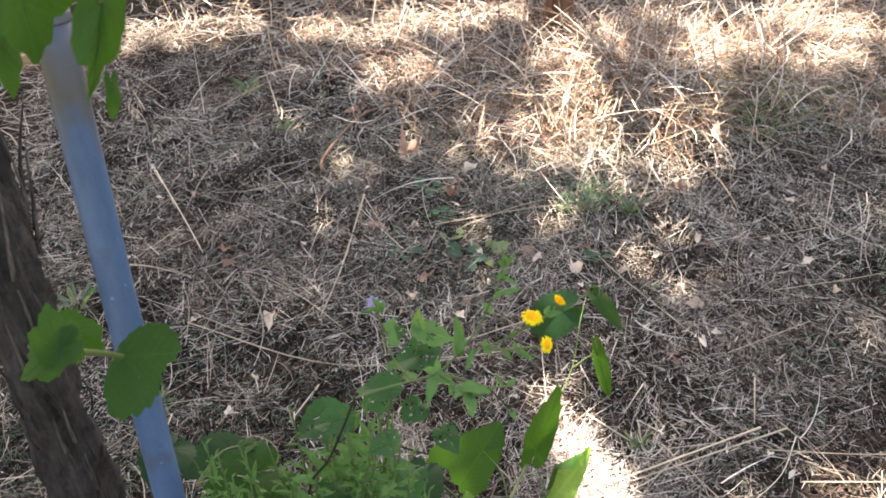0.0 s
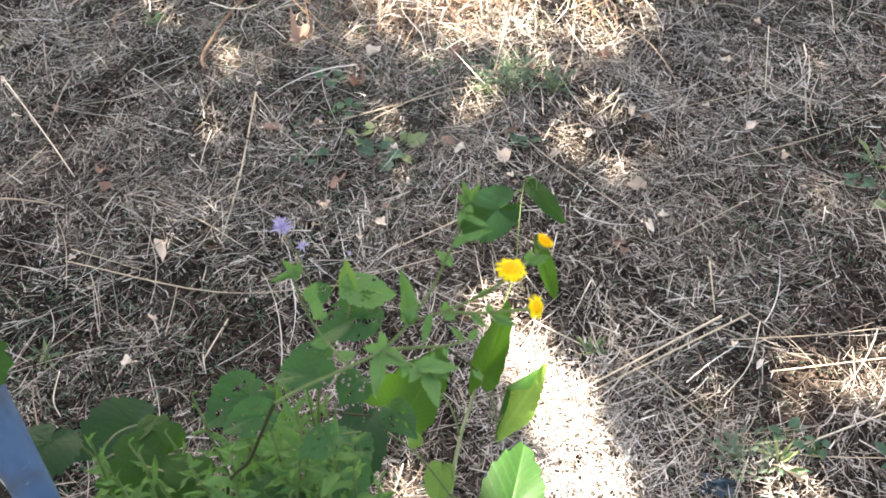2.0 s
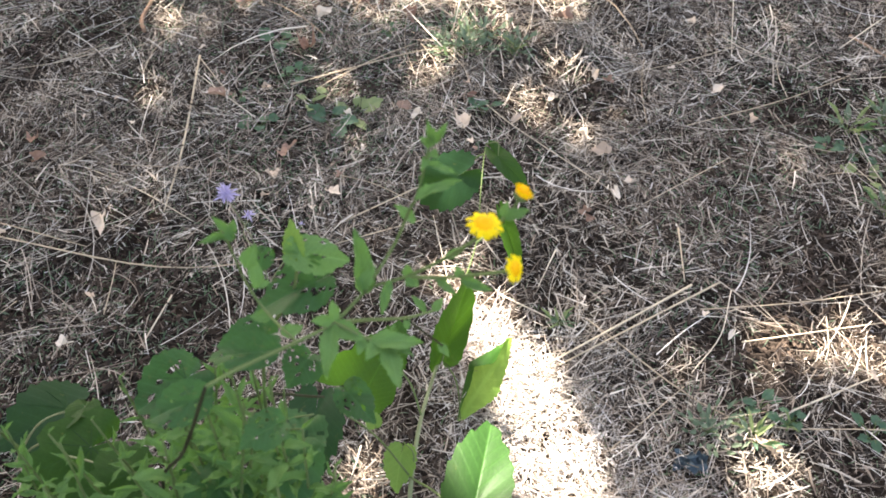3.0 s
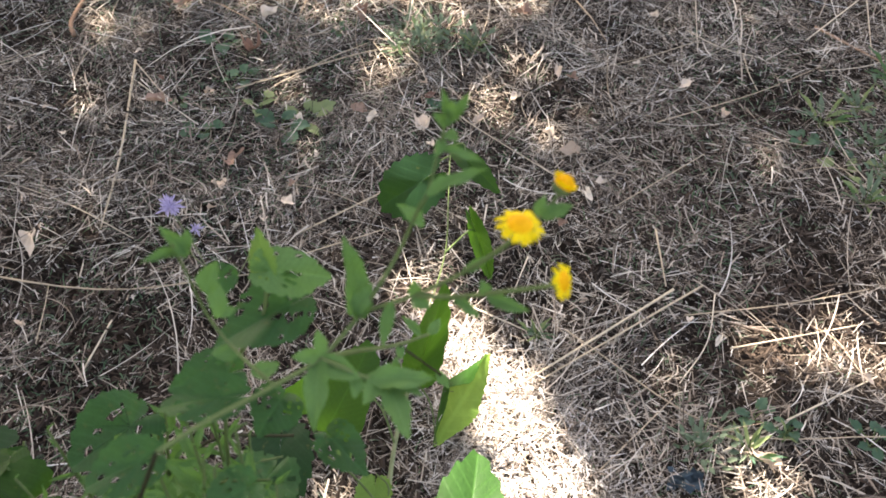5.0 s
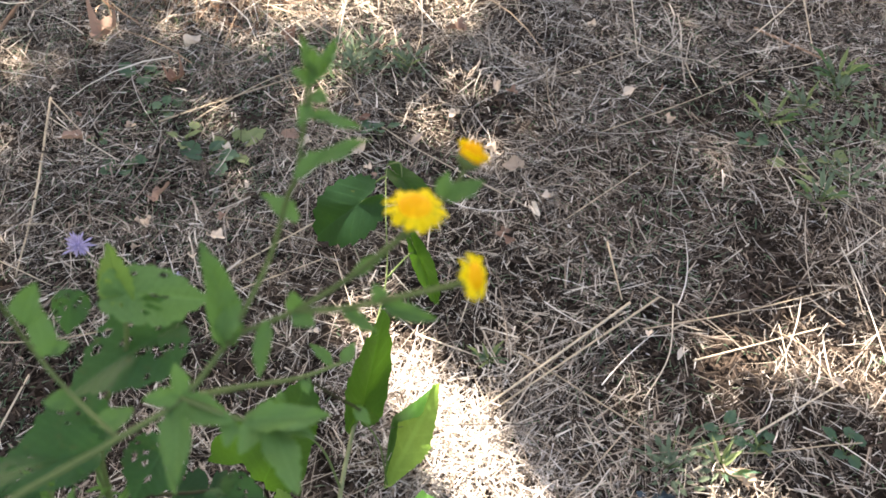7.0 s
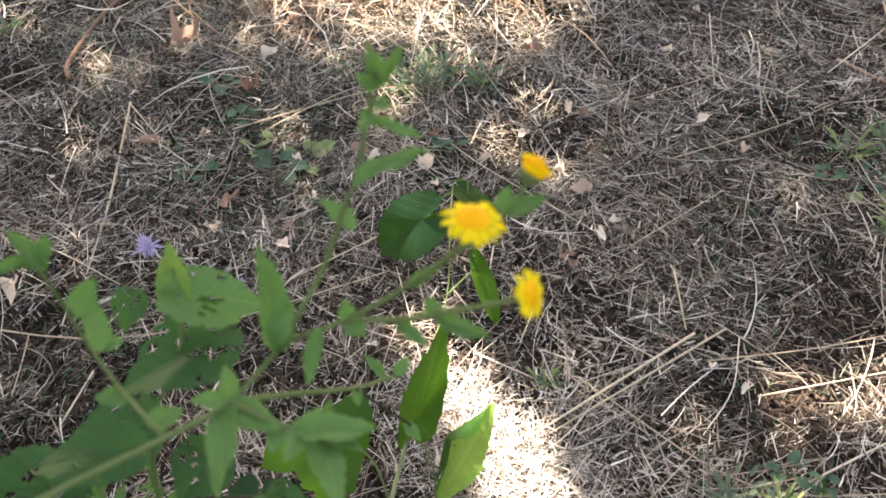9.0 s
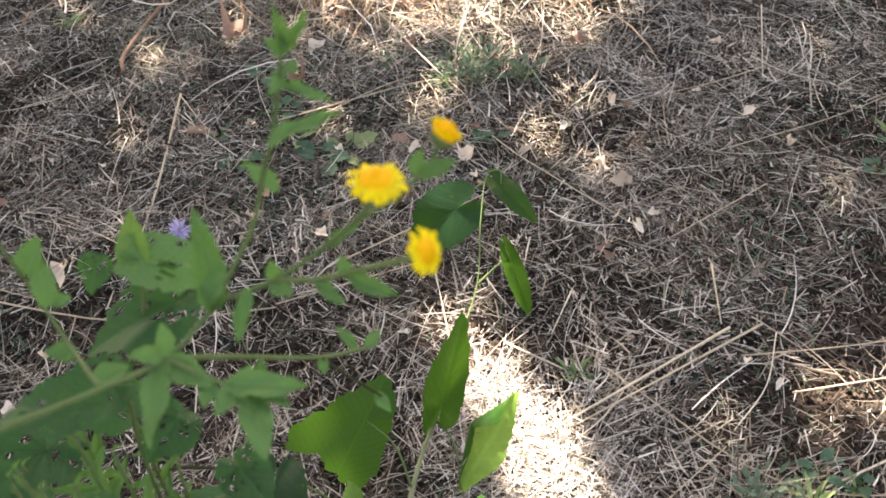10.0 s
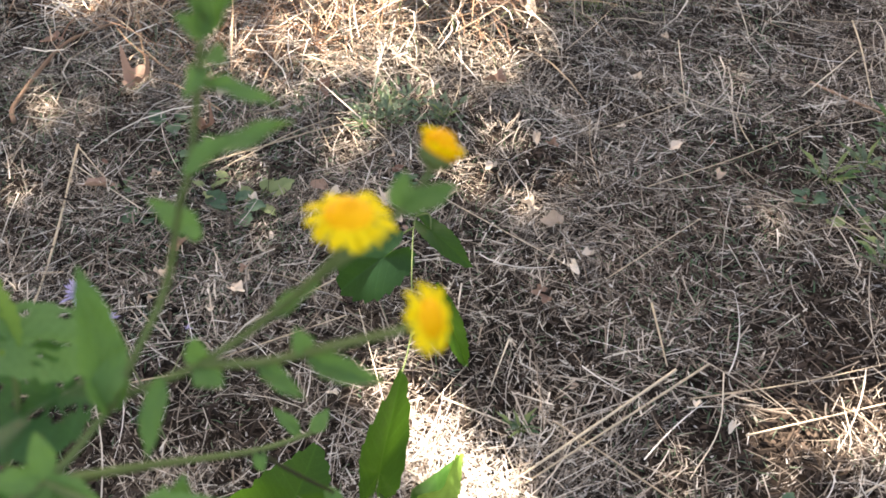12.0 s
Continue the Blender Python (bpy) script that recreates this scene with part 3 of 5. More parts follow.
    me = blades("chaff", CHAFF, np.stack([x, y, z], 1), rng.uniform(0, 6.28, n), rng.uniform(0.005, 0.026, n), rng.normal(0.1, 0.2, n), rng.normal(0, 0.3, n), rng.normal(0, 0.6, n), np.clip(rng.lognormal(np.log(0.0013), 0.5, n), 0.0006, 0.005), rows=1)
    tagged(new("chaff", me), "pale broken chaff and husks among straw", "chaff", kind="stuff")
    # a strip of shredded pale bits whose colour whitens the sun patch
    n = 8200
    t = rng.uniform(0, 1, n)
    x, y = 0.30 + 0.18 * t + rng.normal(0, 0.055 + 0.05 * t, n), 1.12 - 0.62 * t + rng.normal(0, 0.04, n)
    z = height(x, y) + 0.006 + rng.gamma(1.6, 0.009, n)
    me = blades("bleached_chaff", SUNPATCH_CHAFF, np.stack([x, y, z], 1), rng.uniform(0, 6.28, n), np.clip(rng.lognormal(np.log(0.016), 0.6, n), 0.005, 0.06), rng.normal(0.1, 0.2, n), rng.normal(0, 0.3, n), rng.normal(0, 0.9, n), np.clip(rng.lognormal(np.log(0.0011), 0.5, n), 0.0006, 0.005), rows=1)
    tagged(new("bleached_chaff", me), "pale straw bits laid to whiten the sun patch", "chaff", kind="stuff")
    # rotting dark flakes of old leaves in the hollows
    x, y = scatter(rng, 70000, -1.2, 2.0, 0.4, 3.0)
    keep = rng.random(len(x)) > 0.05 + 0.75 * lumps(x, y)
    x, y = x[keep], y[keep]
    n = len(x)
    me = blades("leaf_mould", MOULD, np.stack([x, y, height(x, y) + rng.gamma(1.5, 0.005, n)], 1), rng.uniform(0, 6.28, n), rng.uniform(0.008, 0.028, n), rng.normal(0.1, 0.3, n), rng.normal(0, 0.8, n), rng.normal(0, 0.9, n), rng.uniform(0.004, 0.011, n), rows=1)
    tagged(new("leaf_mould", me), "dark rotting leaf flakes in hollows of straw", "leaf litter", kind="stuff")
    # thin green blades that still stand, in patches
    x, y = scatter(rng, 72000, -1.5, 2.0, 0.6, 2.6)
    patch = np.sin(3.1 * x + 1.2) * np.sin(4.3 * y - 1.9 * x) + 0.5 * np.sin(11 * x - 7 * y) + 1.3 * np.exp(-((x + 0.45) / 0.4) ** 2 - ((y - 1.2) / 0.4) ** 2) + 2.0 * np.exp(-((x + 0.85) / 0.35) ** 2 - ((y - 1.15) / 0.5) ** 2) + 2.0 * np.exp(-((x - 0.18) / 0.22) ** 2 - ((y - 1.75) / 0.35) ** 2) + 0.7 * np.exp(-((x - 0.75) / 0.25) ** 2 - ((y - 1.15) / 0.25) ** 2)
    keep = rng.random(len(x)) < np.clip(0.10 + 0.32 * patch, 0.06, 0.7)
    x, y = x[keep], y[keep]
    n = len(x)
    for part_of, mat, name, label in ((0, WEED, "grass_regrowth", "sparse short green grass blades between straw"), (1, HERB, "herb_regrowth", "sparse grey-green herb shoots between straw")):
        s = np.arange(n) % 2 == part_of
        m = int(s.sum())
        me = blades(name, mat, np.stack([x[s], y[s], height(x[s], y[s]) + 0.006], 1), rng.uniform(0, 6.28, m), rng.uniform(0.010, 0.034, m), rng.uniform(0.1, 1.1, m), rng.uniform(0.3, 1.4, m), rng.normal(0, 0.7, m), rng.uniform(0.0012, 0.0032, m), rows=3)
        tagged(new(name, me), label, "grass", kind="stuff")


def build_hay():
    """Uncut dry grass on the hump: arching blades in overlapping tufts."""
    rng = np.random.default_rng(8)
    cx = np.concatenate([rng.normal(0.85, 0.38, 110), rng.uniform(-0.5, 2.4, 70), rng.uniform(-2.2, 3.6, 90)])
    cy = np.concatenate([rng.normal(2.58, 0.17, 110), rng.uniform(2.75, 3.3, 70), rng.uniform(3.3, 5.2, 90)])
    xs, ys, az, ln, rise = [], [], [], [], []
    for i, (a, b) in enumerate(zip(cx, cy)):
        m = 78 if i < 110 else 46
        lean, flop = rng.uniform(0, 6.28), rng.uniform(0.1, 0.8)
        xs.append(a + rng.normal(0, 0.055, m))
        ys.append(b + rng.normal(0, 0.05, m))
        az.append(lean + rng.normal(0, 1.2, m))
        ln.append(rng.uniform(0.06, 0.30, m) * (1.0 if i < 110 else 0.75))
        rise.append(flop + rng.normal(0, 0.3, m))
    x, y, az, ln, rise = map(np.concatenate, (xs, ys, az, ln, rise))
    n = len(x)
    z = height(x, y)
    me = blades("hay", HAY, np.stack([x, y, z], 1), az, ln, rise, rng.uniform(0.4, 2.6, n), rng.normal(0, 1.3, n), np.clip(rng.lognormal(np.log(0.0027), 0.4, n), 0.0014, 0.006), rows=4)
    tagged(new("dry_grass", me), "tall tawny dry grass tufts on a hump", "dry grass", kind="stuff")
    # straight coarse stems that lean and lie across one another
    rng = np.random.default_rng(28)
    m = 620
    x, y = np.concatenate([rng.normal(0.85, 0.40, 440), rng.uniform(-1.0, 2.4, 180)]), np.concatenate([rng.normal(2.52, 0.20, 440), rng.uniform(2.4, 3.6, 180)])
    me = blades("hay_stem", HAY_STEM, np.stack([x, y, height(x, y) + rng.uniform(0.0, 0.07, m)], 1), rng.uniform(0, 6.28, m), rng.uniform(0.10, 0.36, m), np.abs(rng.normal(0.1, 0.45, m)), rng.normal(0.25, 0.3, m), rng.normal(0, 0.25, m), rng.uniform(0.0025, 0.0052, m), rows=4)
    tagged(new("hay_stems", me), "straight pale straw stems leaning over dry hump", "dry grass", kind="stuff")
    rng = np.random.default_rng(18)
    for m, x, y, mat, name, label in ((420, rng.normal(1.14, 0.12, 420), rng.normal(2.36, 0.08, 420), WEED_PALE, "fading_grass", "fading green grass tuft beside dry hump"),
                                      (500, rng.uniform(-0.4, 1.6, 500), rng.normal(2.36, 0.16, 500), HERB, "grey_grass", "grey-green grass mixed into dry hump")):
        me = blades(name, mat, np.stack([x, y, height(x, y)], 1), rng.uniform(0, 6.28, m), rng.uniform(0.06, 0.18, m), rng.uniform(0.3, 1.3, m), rng.uniform(0.4, 1.8, m), rng.normal(0, 0.5, m), rng.uniform(0.0012, 0.0026, m), rows=4)
        tagged(new(name, me), label, "grass", kind="stuff")


build_ground()
build_straw()
build_hay()

# ---- unseen tree, added to cast the shade ----
# open places in the crown, as x, y and half-widths of the light that falls on the ground
GAPS = [(0.322, 1.20, 0.036, 0.032), (0.344, 1.10, 0.034, 0.06), (0.362, 1.00, 0.042, 0.07), (0.372, 0.91, 0.048, 0.07), (0.380, 0.82, 0.052, 0.08), (0.385, 0.73, 0.045, 0.07), (0.735, 0.70, 0.05, 0.035), (0.63, 1.68, 0.004, 0.022), (0.69, 1.56, 0.002, 0.006), (0.86, 0.91, 0.016, 0.006), (0.99, 0.86, 0.016, 0.006), (0.80, 0.99, 0.006, 0.006),
        (0.60, 2.66, 0.125, 0.11), (0.70, 2.86, 0.125, 0.1), (0.67, 2.50, 0.105, 0.1), (0.59, 2.38, 0.125, 0.09), (0.50, 2.28, 0.125, 0.09), (0.62, 2.18, 0.125, 0.08), (0.74, 2.09, 0.1, 0.045), (0.84, 2.05, 0.075, 0.035),
        (-0.02, 2.73, 0.14, 0.09), (-0.12, 3.08, 0.2, 0.11), (0.20, 3.20, 0.28, 0.12), (-0.33, 3.12, 0.125, 0.08), (-0.80, 3.20, 0.265, 0.14), (-1.43, 3.07, 0.105, 0.09),
        (1.00, 2.45, 0.085, 0.07), (1.12, 2.52, 0.115, 0.055), (1.25, 2.54, 0.125, 0.05), (1.38, 2.59, 0.125, 0.05), (1.53, 2.66, 0.125, 0.05), (1.50, 3.06, 0.175, 0.14), (1.64, 2.92, 0.165, 0.08), (1.77, 2.83, 0.165, 0.07),
        (1.15, 2.67, 0.105, 0.09), (1.05, 3.02, 0.15, 0.06), (0.07, 0.81, 0.03, 0.018), (0.28, 0.42, 0.07, 0.09)]
# dense sprays added to shut out stray light: x, y and radius
DENSE = [(-0.10, 1.81, 0.05), (0.60, 1.87, 0.05), (1.22, 2.00, 0.06), (0.255, 1.50, 0.05), (0.33, 1.93, 0.04), (0.06, 1.95, 0.04), (0.225, 1.09, 0.04), (0.22, 1.00, 0.03), (0.20, 0.765, 0.045)]
# places where foliage is thinned for more light: x, y, half-widths and the share of leaves gone
THIN = [(0.92, 0.88, 0.36, 0.16, 0.70), (0.68, 1.68, 0.13, 0.16, 0.62), (0.80, 1.50, 0.12, 0.08, 0.45), 
        (-0.35, 2.5, 0.24, 0.10, 0.35), (0.15, 2.25, 0.5, 0.15, 0.5), (0.15, 1.95, 0.45, 0.2, 0.08), (1.2, 1.9, 0.24, 0.10, 0.1), (0.55, 1.05, 0.05, 0.05, 0.5), (1.05, 1.25, 0.14, 0.05, 0.3),
        (0.55, 2.15, 0.45, 0.14, 0.5), (0.6, 1.85, 0.5, 0.16, 0.38), (0.45, 2.1, 0.8, 0.3, 0.35), (1.0, 2.05, 0.7, 0.22, 0.2), (0.95, 2.55, 0.5, 0.22, 0.2), (0.2, 2.8, 0.5, 0.25, 0.2)]


def build_tree():
    # out of view; the crown is shaped to place sun patches below
    rng = np.random.default_rng(12)
    n = 32000
    gx, gy = rng.uniform(-2.6, 3.4, n), rng.uniform(-1.6, 5.6, n)
    gz = rng.uniform(4.2, 5.8, n) + 0.35 * np.sin(1.3 * gx) * np.cos(1.1 * gy)
    rag = 1 + 0.28 * np.sin(37 * gx + 11 * gy) + 0.2 * np.sin(23 * gy - 31 * gx)
    keep = ((gx - 0.4) / 3.0) ** 2 + ((gy - 2.0) / 3.6) ** 2 < 0.8 + 0.3 * rng.random(n)
    for cx, cy, rx, ry in GAPS:
        keep &= ((gx - cx) / (rx + 0.045)) ** 2 + ((gy - cy) / (ry + 0.045)) ** 2 > rag
    for cx, cy, rx, ry, share in THIN:
        keep &= ~((((gx - cx) / rx) ** 2 + ((gy - cy) / ry) ** 2 < rag) & (rng.random(n) < share))
    spots = [np.stack([gx, gy, gz], 1)[keep]]
    for cx, cy, r in DENSE:
        m = int(9000 * r * r)
        spots.append(np.stack([rng.normal(cx, r * 0.6, m), rng.normal(cy, r * 0.6, m), rng.uniform(4.3, 5.6, m)], 1))
    g = np.concatenate(spots)
    n = len(g)
    c = np.stack([g[:, 0] + SUN.x / SUN.z * g[:, 2], g[:, 1] + SUN.y / SUN.z * g[:, 2], g[:, 2]], 1)
    # each leaf's turn follows from where it grows
    turn = np.stack([np.sin(91.7 * g[:, 0] + 57.3 * g[:, 1] + 3.1 * k) + np.sin(133.1 * g[:, 1] - 71.9 * g[:, 2] + 5.3 * k) for k in range(6)], 1)
    a = turn[:, :3] / np.linalg.norm(turn[:, :3], axis=1)[:, None]
    nrm = np.array(SUN)[None] + 0.55 * turn[:, 3:]
    nrm /= np.linalg.norm(nrm, axis=1)[:, None]
    a -= nrm * (a * nrm).sum(1)[:, None]
    a /= np.linalg.norm(a, axis=1)[:, None]
    b = np.cross(nrm, a)
    s = 0.070 + 0.015 * np.sin(211.0 * g[:, 0] + 87.0 * g[:, 1])[:, None]
    shape = [(-1, 0, 0), (-0.4, 0.62, 0.12), (0.35, 0.55, 0.12), (1.1, 0, -0.1), (0.35, -0.55, 0.12), (-0.4, -0.62, 0.12)]
    verts = np.stack([c + a * s * u + b * s * v + nrm * s * w for u, v, w in shape], 1).reshape(-1, 3)
    i = np.arange(n)[:, None] * 6
    faces = np.concatenate([i + np.array([[0, 3, 2, 1]]), i + np.array([[0, 5, 4, 3]])], 0)
    tree = thing("added_shade_tree", (3.6, 7.2, 0), "unseen leafy green tree added to dapple the dry ground", "tree")
    place("crown", mesh_of("crown", verts.tolist(), faces.tolist(), CANOPY), tree)
    place("trunk", tube("trunk", [(3.6, 7.2, -0.1), (3.55, 7.15, 1.6), (3.3, 7.0, 3.2), (2.8, 6.8, 4.4)], 0.16, 0.07, VINE_BARK, 12, 6, 0.06), tree)
    for k, (x, y) in enumerate(((-2.2, 5.4), (-2.0, 8.0), (0.6, 8.6), (2.2, 4.4), (0.4, 4.3))):
        end = Vector((x, y, 5.3))
        place("limb", tube("limb", [(2.8, 6.8, 4.4), Vector((2.8, 6.8, 4.6)).lerp(end, 0.5) + Vector((0, 0, 0.2)), end], 0.035, 0.008, VINE_BARK, 8, 6, 0.05, k), tree)


build_tree()

# ---- the pole, the vine and the stump ----


def build_pole():
    foot, head = Vector((-0.283, 0.432, -0.05)), Vector((-0.296, 0.672, 1.238))
    pole = thing("vine_pole", (-0.283, 0.441, 0), "weathered blue-grey plastic pipe used as vine support", "pole")
    bend = [foot, foot.lerp(head, 0.4) + Vector((-0.001, 0.0, 0)), foot.lerp(head, 0.75) + Vector((-0.002, 0, 0)), head]
    place("pipe", tube("pipe", bend, 0.0192, 0.0192, PIPE, 24, 8), pole)
    d = (head - foot).normalized()
    place("end_cap", tube("end_cap", [head - d * 0.012, head - d * 0.004, head + d * 0.004], 0.0200, 0.0186, PIPE, 24, 3), pole)


def gnarled(name, points, r0, r1, material, seed, flutes=5, sides=28):
    """A twisted, fluted woody stem with ridges of bark."""
    rng = random.Random(seed)
    path = smooth_path(points, 18)
    n = len(path)
    verts, faces = [], []
    side = Vector((1, 0, 0))
    for i, c in enumerate(path):
        d = (path[min(i + 1, n - 1)] - path[max(i - 1, 0)]).normalized()
        side = (side - d * side.dot(d)).normalized()
        other = d.cross(side)
        r = r0 + (r1 - r0) * i / (n - 1)
        for k in range(sides):
            a = 2 * math.pi * k / sides
            twist = a + 0.033 * i
            rr = r * (1 + 0.13 * math.sin(flutes * twist) + 0.08 * math.sin(11 * a + 0.17 * i) + 0.05 * rng.uniform(-1, 1) + 0.16 * noise.noise(Vector((c.x * 20 + 3 * math.cos(a), c.y * 20 + 3 * math.sin(a), c.z * 26))) + 0.34 * noise.noise(Vector((c.x * 8 + math.cos(a), c.y * 8 + math.sin(a), c.z * 9))))
            verts.append(c + side * (rr * math.cos(a)) + other * (rr * math.sin(a)))
    for i in range(n - 1):
        for k in range(sides):
            k2 = (k + 1) % sides
            faces.append((i * sides + k, i * sides + k2, (i + 1) * sides + k2, (i + 1) * sides + k))
    faces.append(tuple((n - 1) * sides + k for k in range(sides)))
    return mesh_of(name, verts, faces, material)


def leaf_on(owner, meshes, rng, base, tip, width, upward=0.5, jitter=0.25, veins=False, name="leaf", label="", ratio=0.9, back=0.0, face=None):
    me = meshes[rng.randrange(len(meshes))]
    if back:
        base, tip = Vector(base), Vector(tip)
        base = base.lerp(tip, back)
    m = leaf_pose(base, tip, width, rng, upward, jitter, ratio, face)
    ob = place(name, me, owner, m, label)
    if veins:
        place("vein", VEINS[me.name], ob, m)
    return ob


def build_vine():
    rng = random.Random(31)
    vine = thing("grapevine", (-0.56, 0.84, 0), "old grapevine with shaggy dark trunk beside a pole", "grapevine")
    axis_pts = [(-0.56, 0.84, -0.05), (-0.535, 0.79, 0.2), (-0.505, 0.745, 0.42), (-0.49, 0.73, 0.60), (-0.475, 0.71, 0.75), (-0.470, 0.71, 0.87), (-0.465, 0.735, 0.95), (-0.485, 0.77, 1.05), (-0.50, 0.80, 1.4), (-0.46, 0.76, 1.75)]
    place("trunk", gnarled("trunk", axis_pts, 0.047, 0.034, VINE_BARK, 3), vine)
    # strips of loose bark
    for k in range(70):
        i = rng.uniform(0.3, 6.8)
        a = Vector(axis_pts[int(i)]).lerp(Vector(axis_pts[int(i) + 1]), i % 1)
        up = (Vector(axis_pts[int(i) + 1]) - Vector(axis_pts[int(i)])).normalized()
        ang = rng.uniform(0, 6.28)
        off = Vector((math.cos(ang), math.sin(ang), 0)) * rng.uniform(0.040, 0.050)
        l = rng.uniform(0.04, 0.15)
        flare = rng.choice((1.02, 1.05, 1.1, 1.4))
        place("bark_strip", tube("bark_strip", [a + off, a + off * 1.06 + up * l * 0.5 + Vector((rng.uniform(-0.004, 0.004), rng.uniform(-0.004, 0.004), 0)), a + off * flare + up * l], rng.uniform(0.002, 0.0042), 0.001, LOOSE_BARK if k % 3 else VINE_BARK, 5, 3), vine)
    cane = [(-0.473, 0.703, 0.76), (-0.37, 0.55, 0.91), (-0.27, 0.40, 1.06), (-0.222, 0.325, 1.120), (-0.232, 0.400, 1.040), (-0.238, 0.451, 0.984)]
    place("cane", tube("cane", cane, 0.004, 0.0022, STEM, 8, 6), vine)
    high = [(-0.50, 0.80, 1.4), (-0.36, 0.62, 1.50), (-0.25, 0.44, 1.47), (-0.185, 0.365, 1.402), (-0.150, 0.366, 1.40), (-0.136, 0.366, 1.376)]
    place("cane", tube("cane", high, 0.004, 0.002, STEM, 8, 6), vine)
    # unseen leafy head over the pole, added to shade the left side
    for k in range(260):
        b0 = Vector((rng.uniform(-1.5, -0.15), rng.uniform(0.1, 1.9), rng.uniform(1.85, 2.5)))
        d = Vector((rng.uniform(-1, 1), rng.uniform(-1, 1), rng.uniform(-0.7, 0.2))).normalized()
        place("leaf", SHADE_LEAF[k % 3], vine, leaf_pose(b0, b0 + d * 0.09, rng.uniform(0.09, 0.14), rng, 0.8, 0.5))
    for k in range(7):
        a = rng.uniform(0, 6.28)
        place("cane", tube("cane", [(-0.42, 0.76, 1.75), (-0.45 + 0.3 * math.cos(a), 0.8 + 0.35 * math.sin(a), 2.05), (-0.7 + 0.7 * math.cos(a), 0.95 + 0.8 * math.sin(a), 2.25)], 0.006, 0.002, STEM_BROWN, 7), vine)
    for base, tip, w in (
        ((-0.223, 0.322, 1.124), (-0.227, 0.332, 1.158), 0.031),
        ((-0.224, 0.322, 1.122), (-0.264, 0.314, 1.098), 0.026),
        ((-0.250, 0.400, 1.068), (-0.228, 0.402, 1.032), 0.030),
    ):
        leaf_on(vine, VINE, rng, base, tip, w, 0.25, 0.0, True, ratio=0.9, face=(0.15, -0.60, 0.78))
    leaf_on(vine, TWO_LOBED, rng, (-0.238, 0.451, 0.984), (-0.188, 0.458, 0.980), 0.052, 0.3, 0.0, True, ratio=1.0, face=(0.15, -0.55, 0.80))
    for base, tip, w in (((-0.185, 0.365, 1.402), (-0.173, 0.349, 1.344), 0.075), ((-0.136, 0.366, 1.376), (-0.149, 0.342, 1.314), 0.030), ((-0.139, 0.351, 1.325), (-0.140, 0.344, 1.303), 0.011), ((-0.206, 0.363, 1.356), (-0.197, 0.349, 1.322), 0.022)):
        leaf_on(vine, GRAPE_LEAF, rng, base, tip, w, 0.1, 0.05, True, ratio=0.8)


def build_stump():
    stump = thing("vine_stump", (0.58, 3.0, 0), "reddish-brown weathered vine trunk in sunlit grass", "stump")
    place("trunk", gnarled("trunk", [(0.58, 3.0, -0.1), (0.585, 3.0, 0.2), (0.60, 3.02, 0.6), (0.59, 3.05, 1.1)], 0.052, 0.036, STUMP_BARK, 9), stump)


build_pole()
build_vine()
build_stump()

# ---- the flowering fleabane ----
RAY = lance_mesh("ray_floret", PETAL, 5, widest=0.7, fold=0.25, droop=0.35, teeth=0.0, base=0.5, rows=5)
BRACT = lance_mesh("bract", STEM, 6, widest=0.3, fold=0.2, droop=-0.4, teeth=0.0, rows=4)


def dome(name, r, h, material, bumps=0.06, rings=8, segs=24, seed=2):
    """A dense cushion of tiny disc florets."""
    rng = random.Random(seed)
    verts, faces = [(0, 0, h)], []
    for k in range(1, rings + 1):
        f = k / rings
        for s in range(segs):
            a = 2 * math.pi * (s + 0.5 * (k % 2)) / segs
            rr = r * f
            verts.append((rr * math.cos(a), rr * math.sin(a), h * (1 - f ** 2.4) * (1 + bumps * rng.uniform(-2, 2)) - 0.12 * h * math.exp(-(f * 3) ** 2)))
    for s in range(segs):
        s2 = (s + 1) % segs
        faces.append((0, 1 + s, 1 + s2))
        for k in range(rings - 1):
            a, b = 1 + k * segs, 1 + (k + 1) * segs
            faces.append((a + s, b + s, b + s2, a + s2))
    return mesh_of(name, verts, faces, material)


def cup(name, r, depth, material):
    """The green cup under a flower head."""
    verts, faces = [], []
    prof = [(0.12, -1.0), (0.55, -0.9), (0.88, -0.55), (1.0, -0.1), (0.9, 0.02)]
    segs = 20
    for q, z in prof:
        for s in range(segs):
            a = 2 * math.pi * s / segs
            verts.append((r * q * math.cos(a), r * q * math.sin(a), depth * z))
    for k in range(len(prof) - 1):
        for s in range(segs):
            s2 = (s + 1) % segs
            faces.append((k * segs + s, k * segs + s2, (k + 1) * segs + s2, (k + 1) * segs + s))
    faces.append(tuple(range(segs - 1, -1, -1)))
    return mesh_of(name, verts, faces, material)


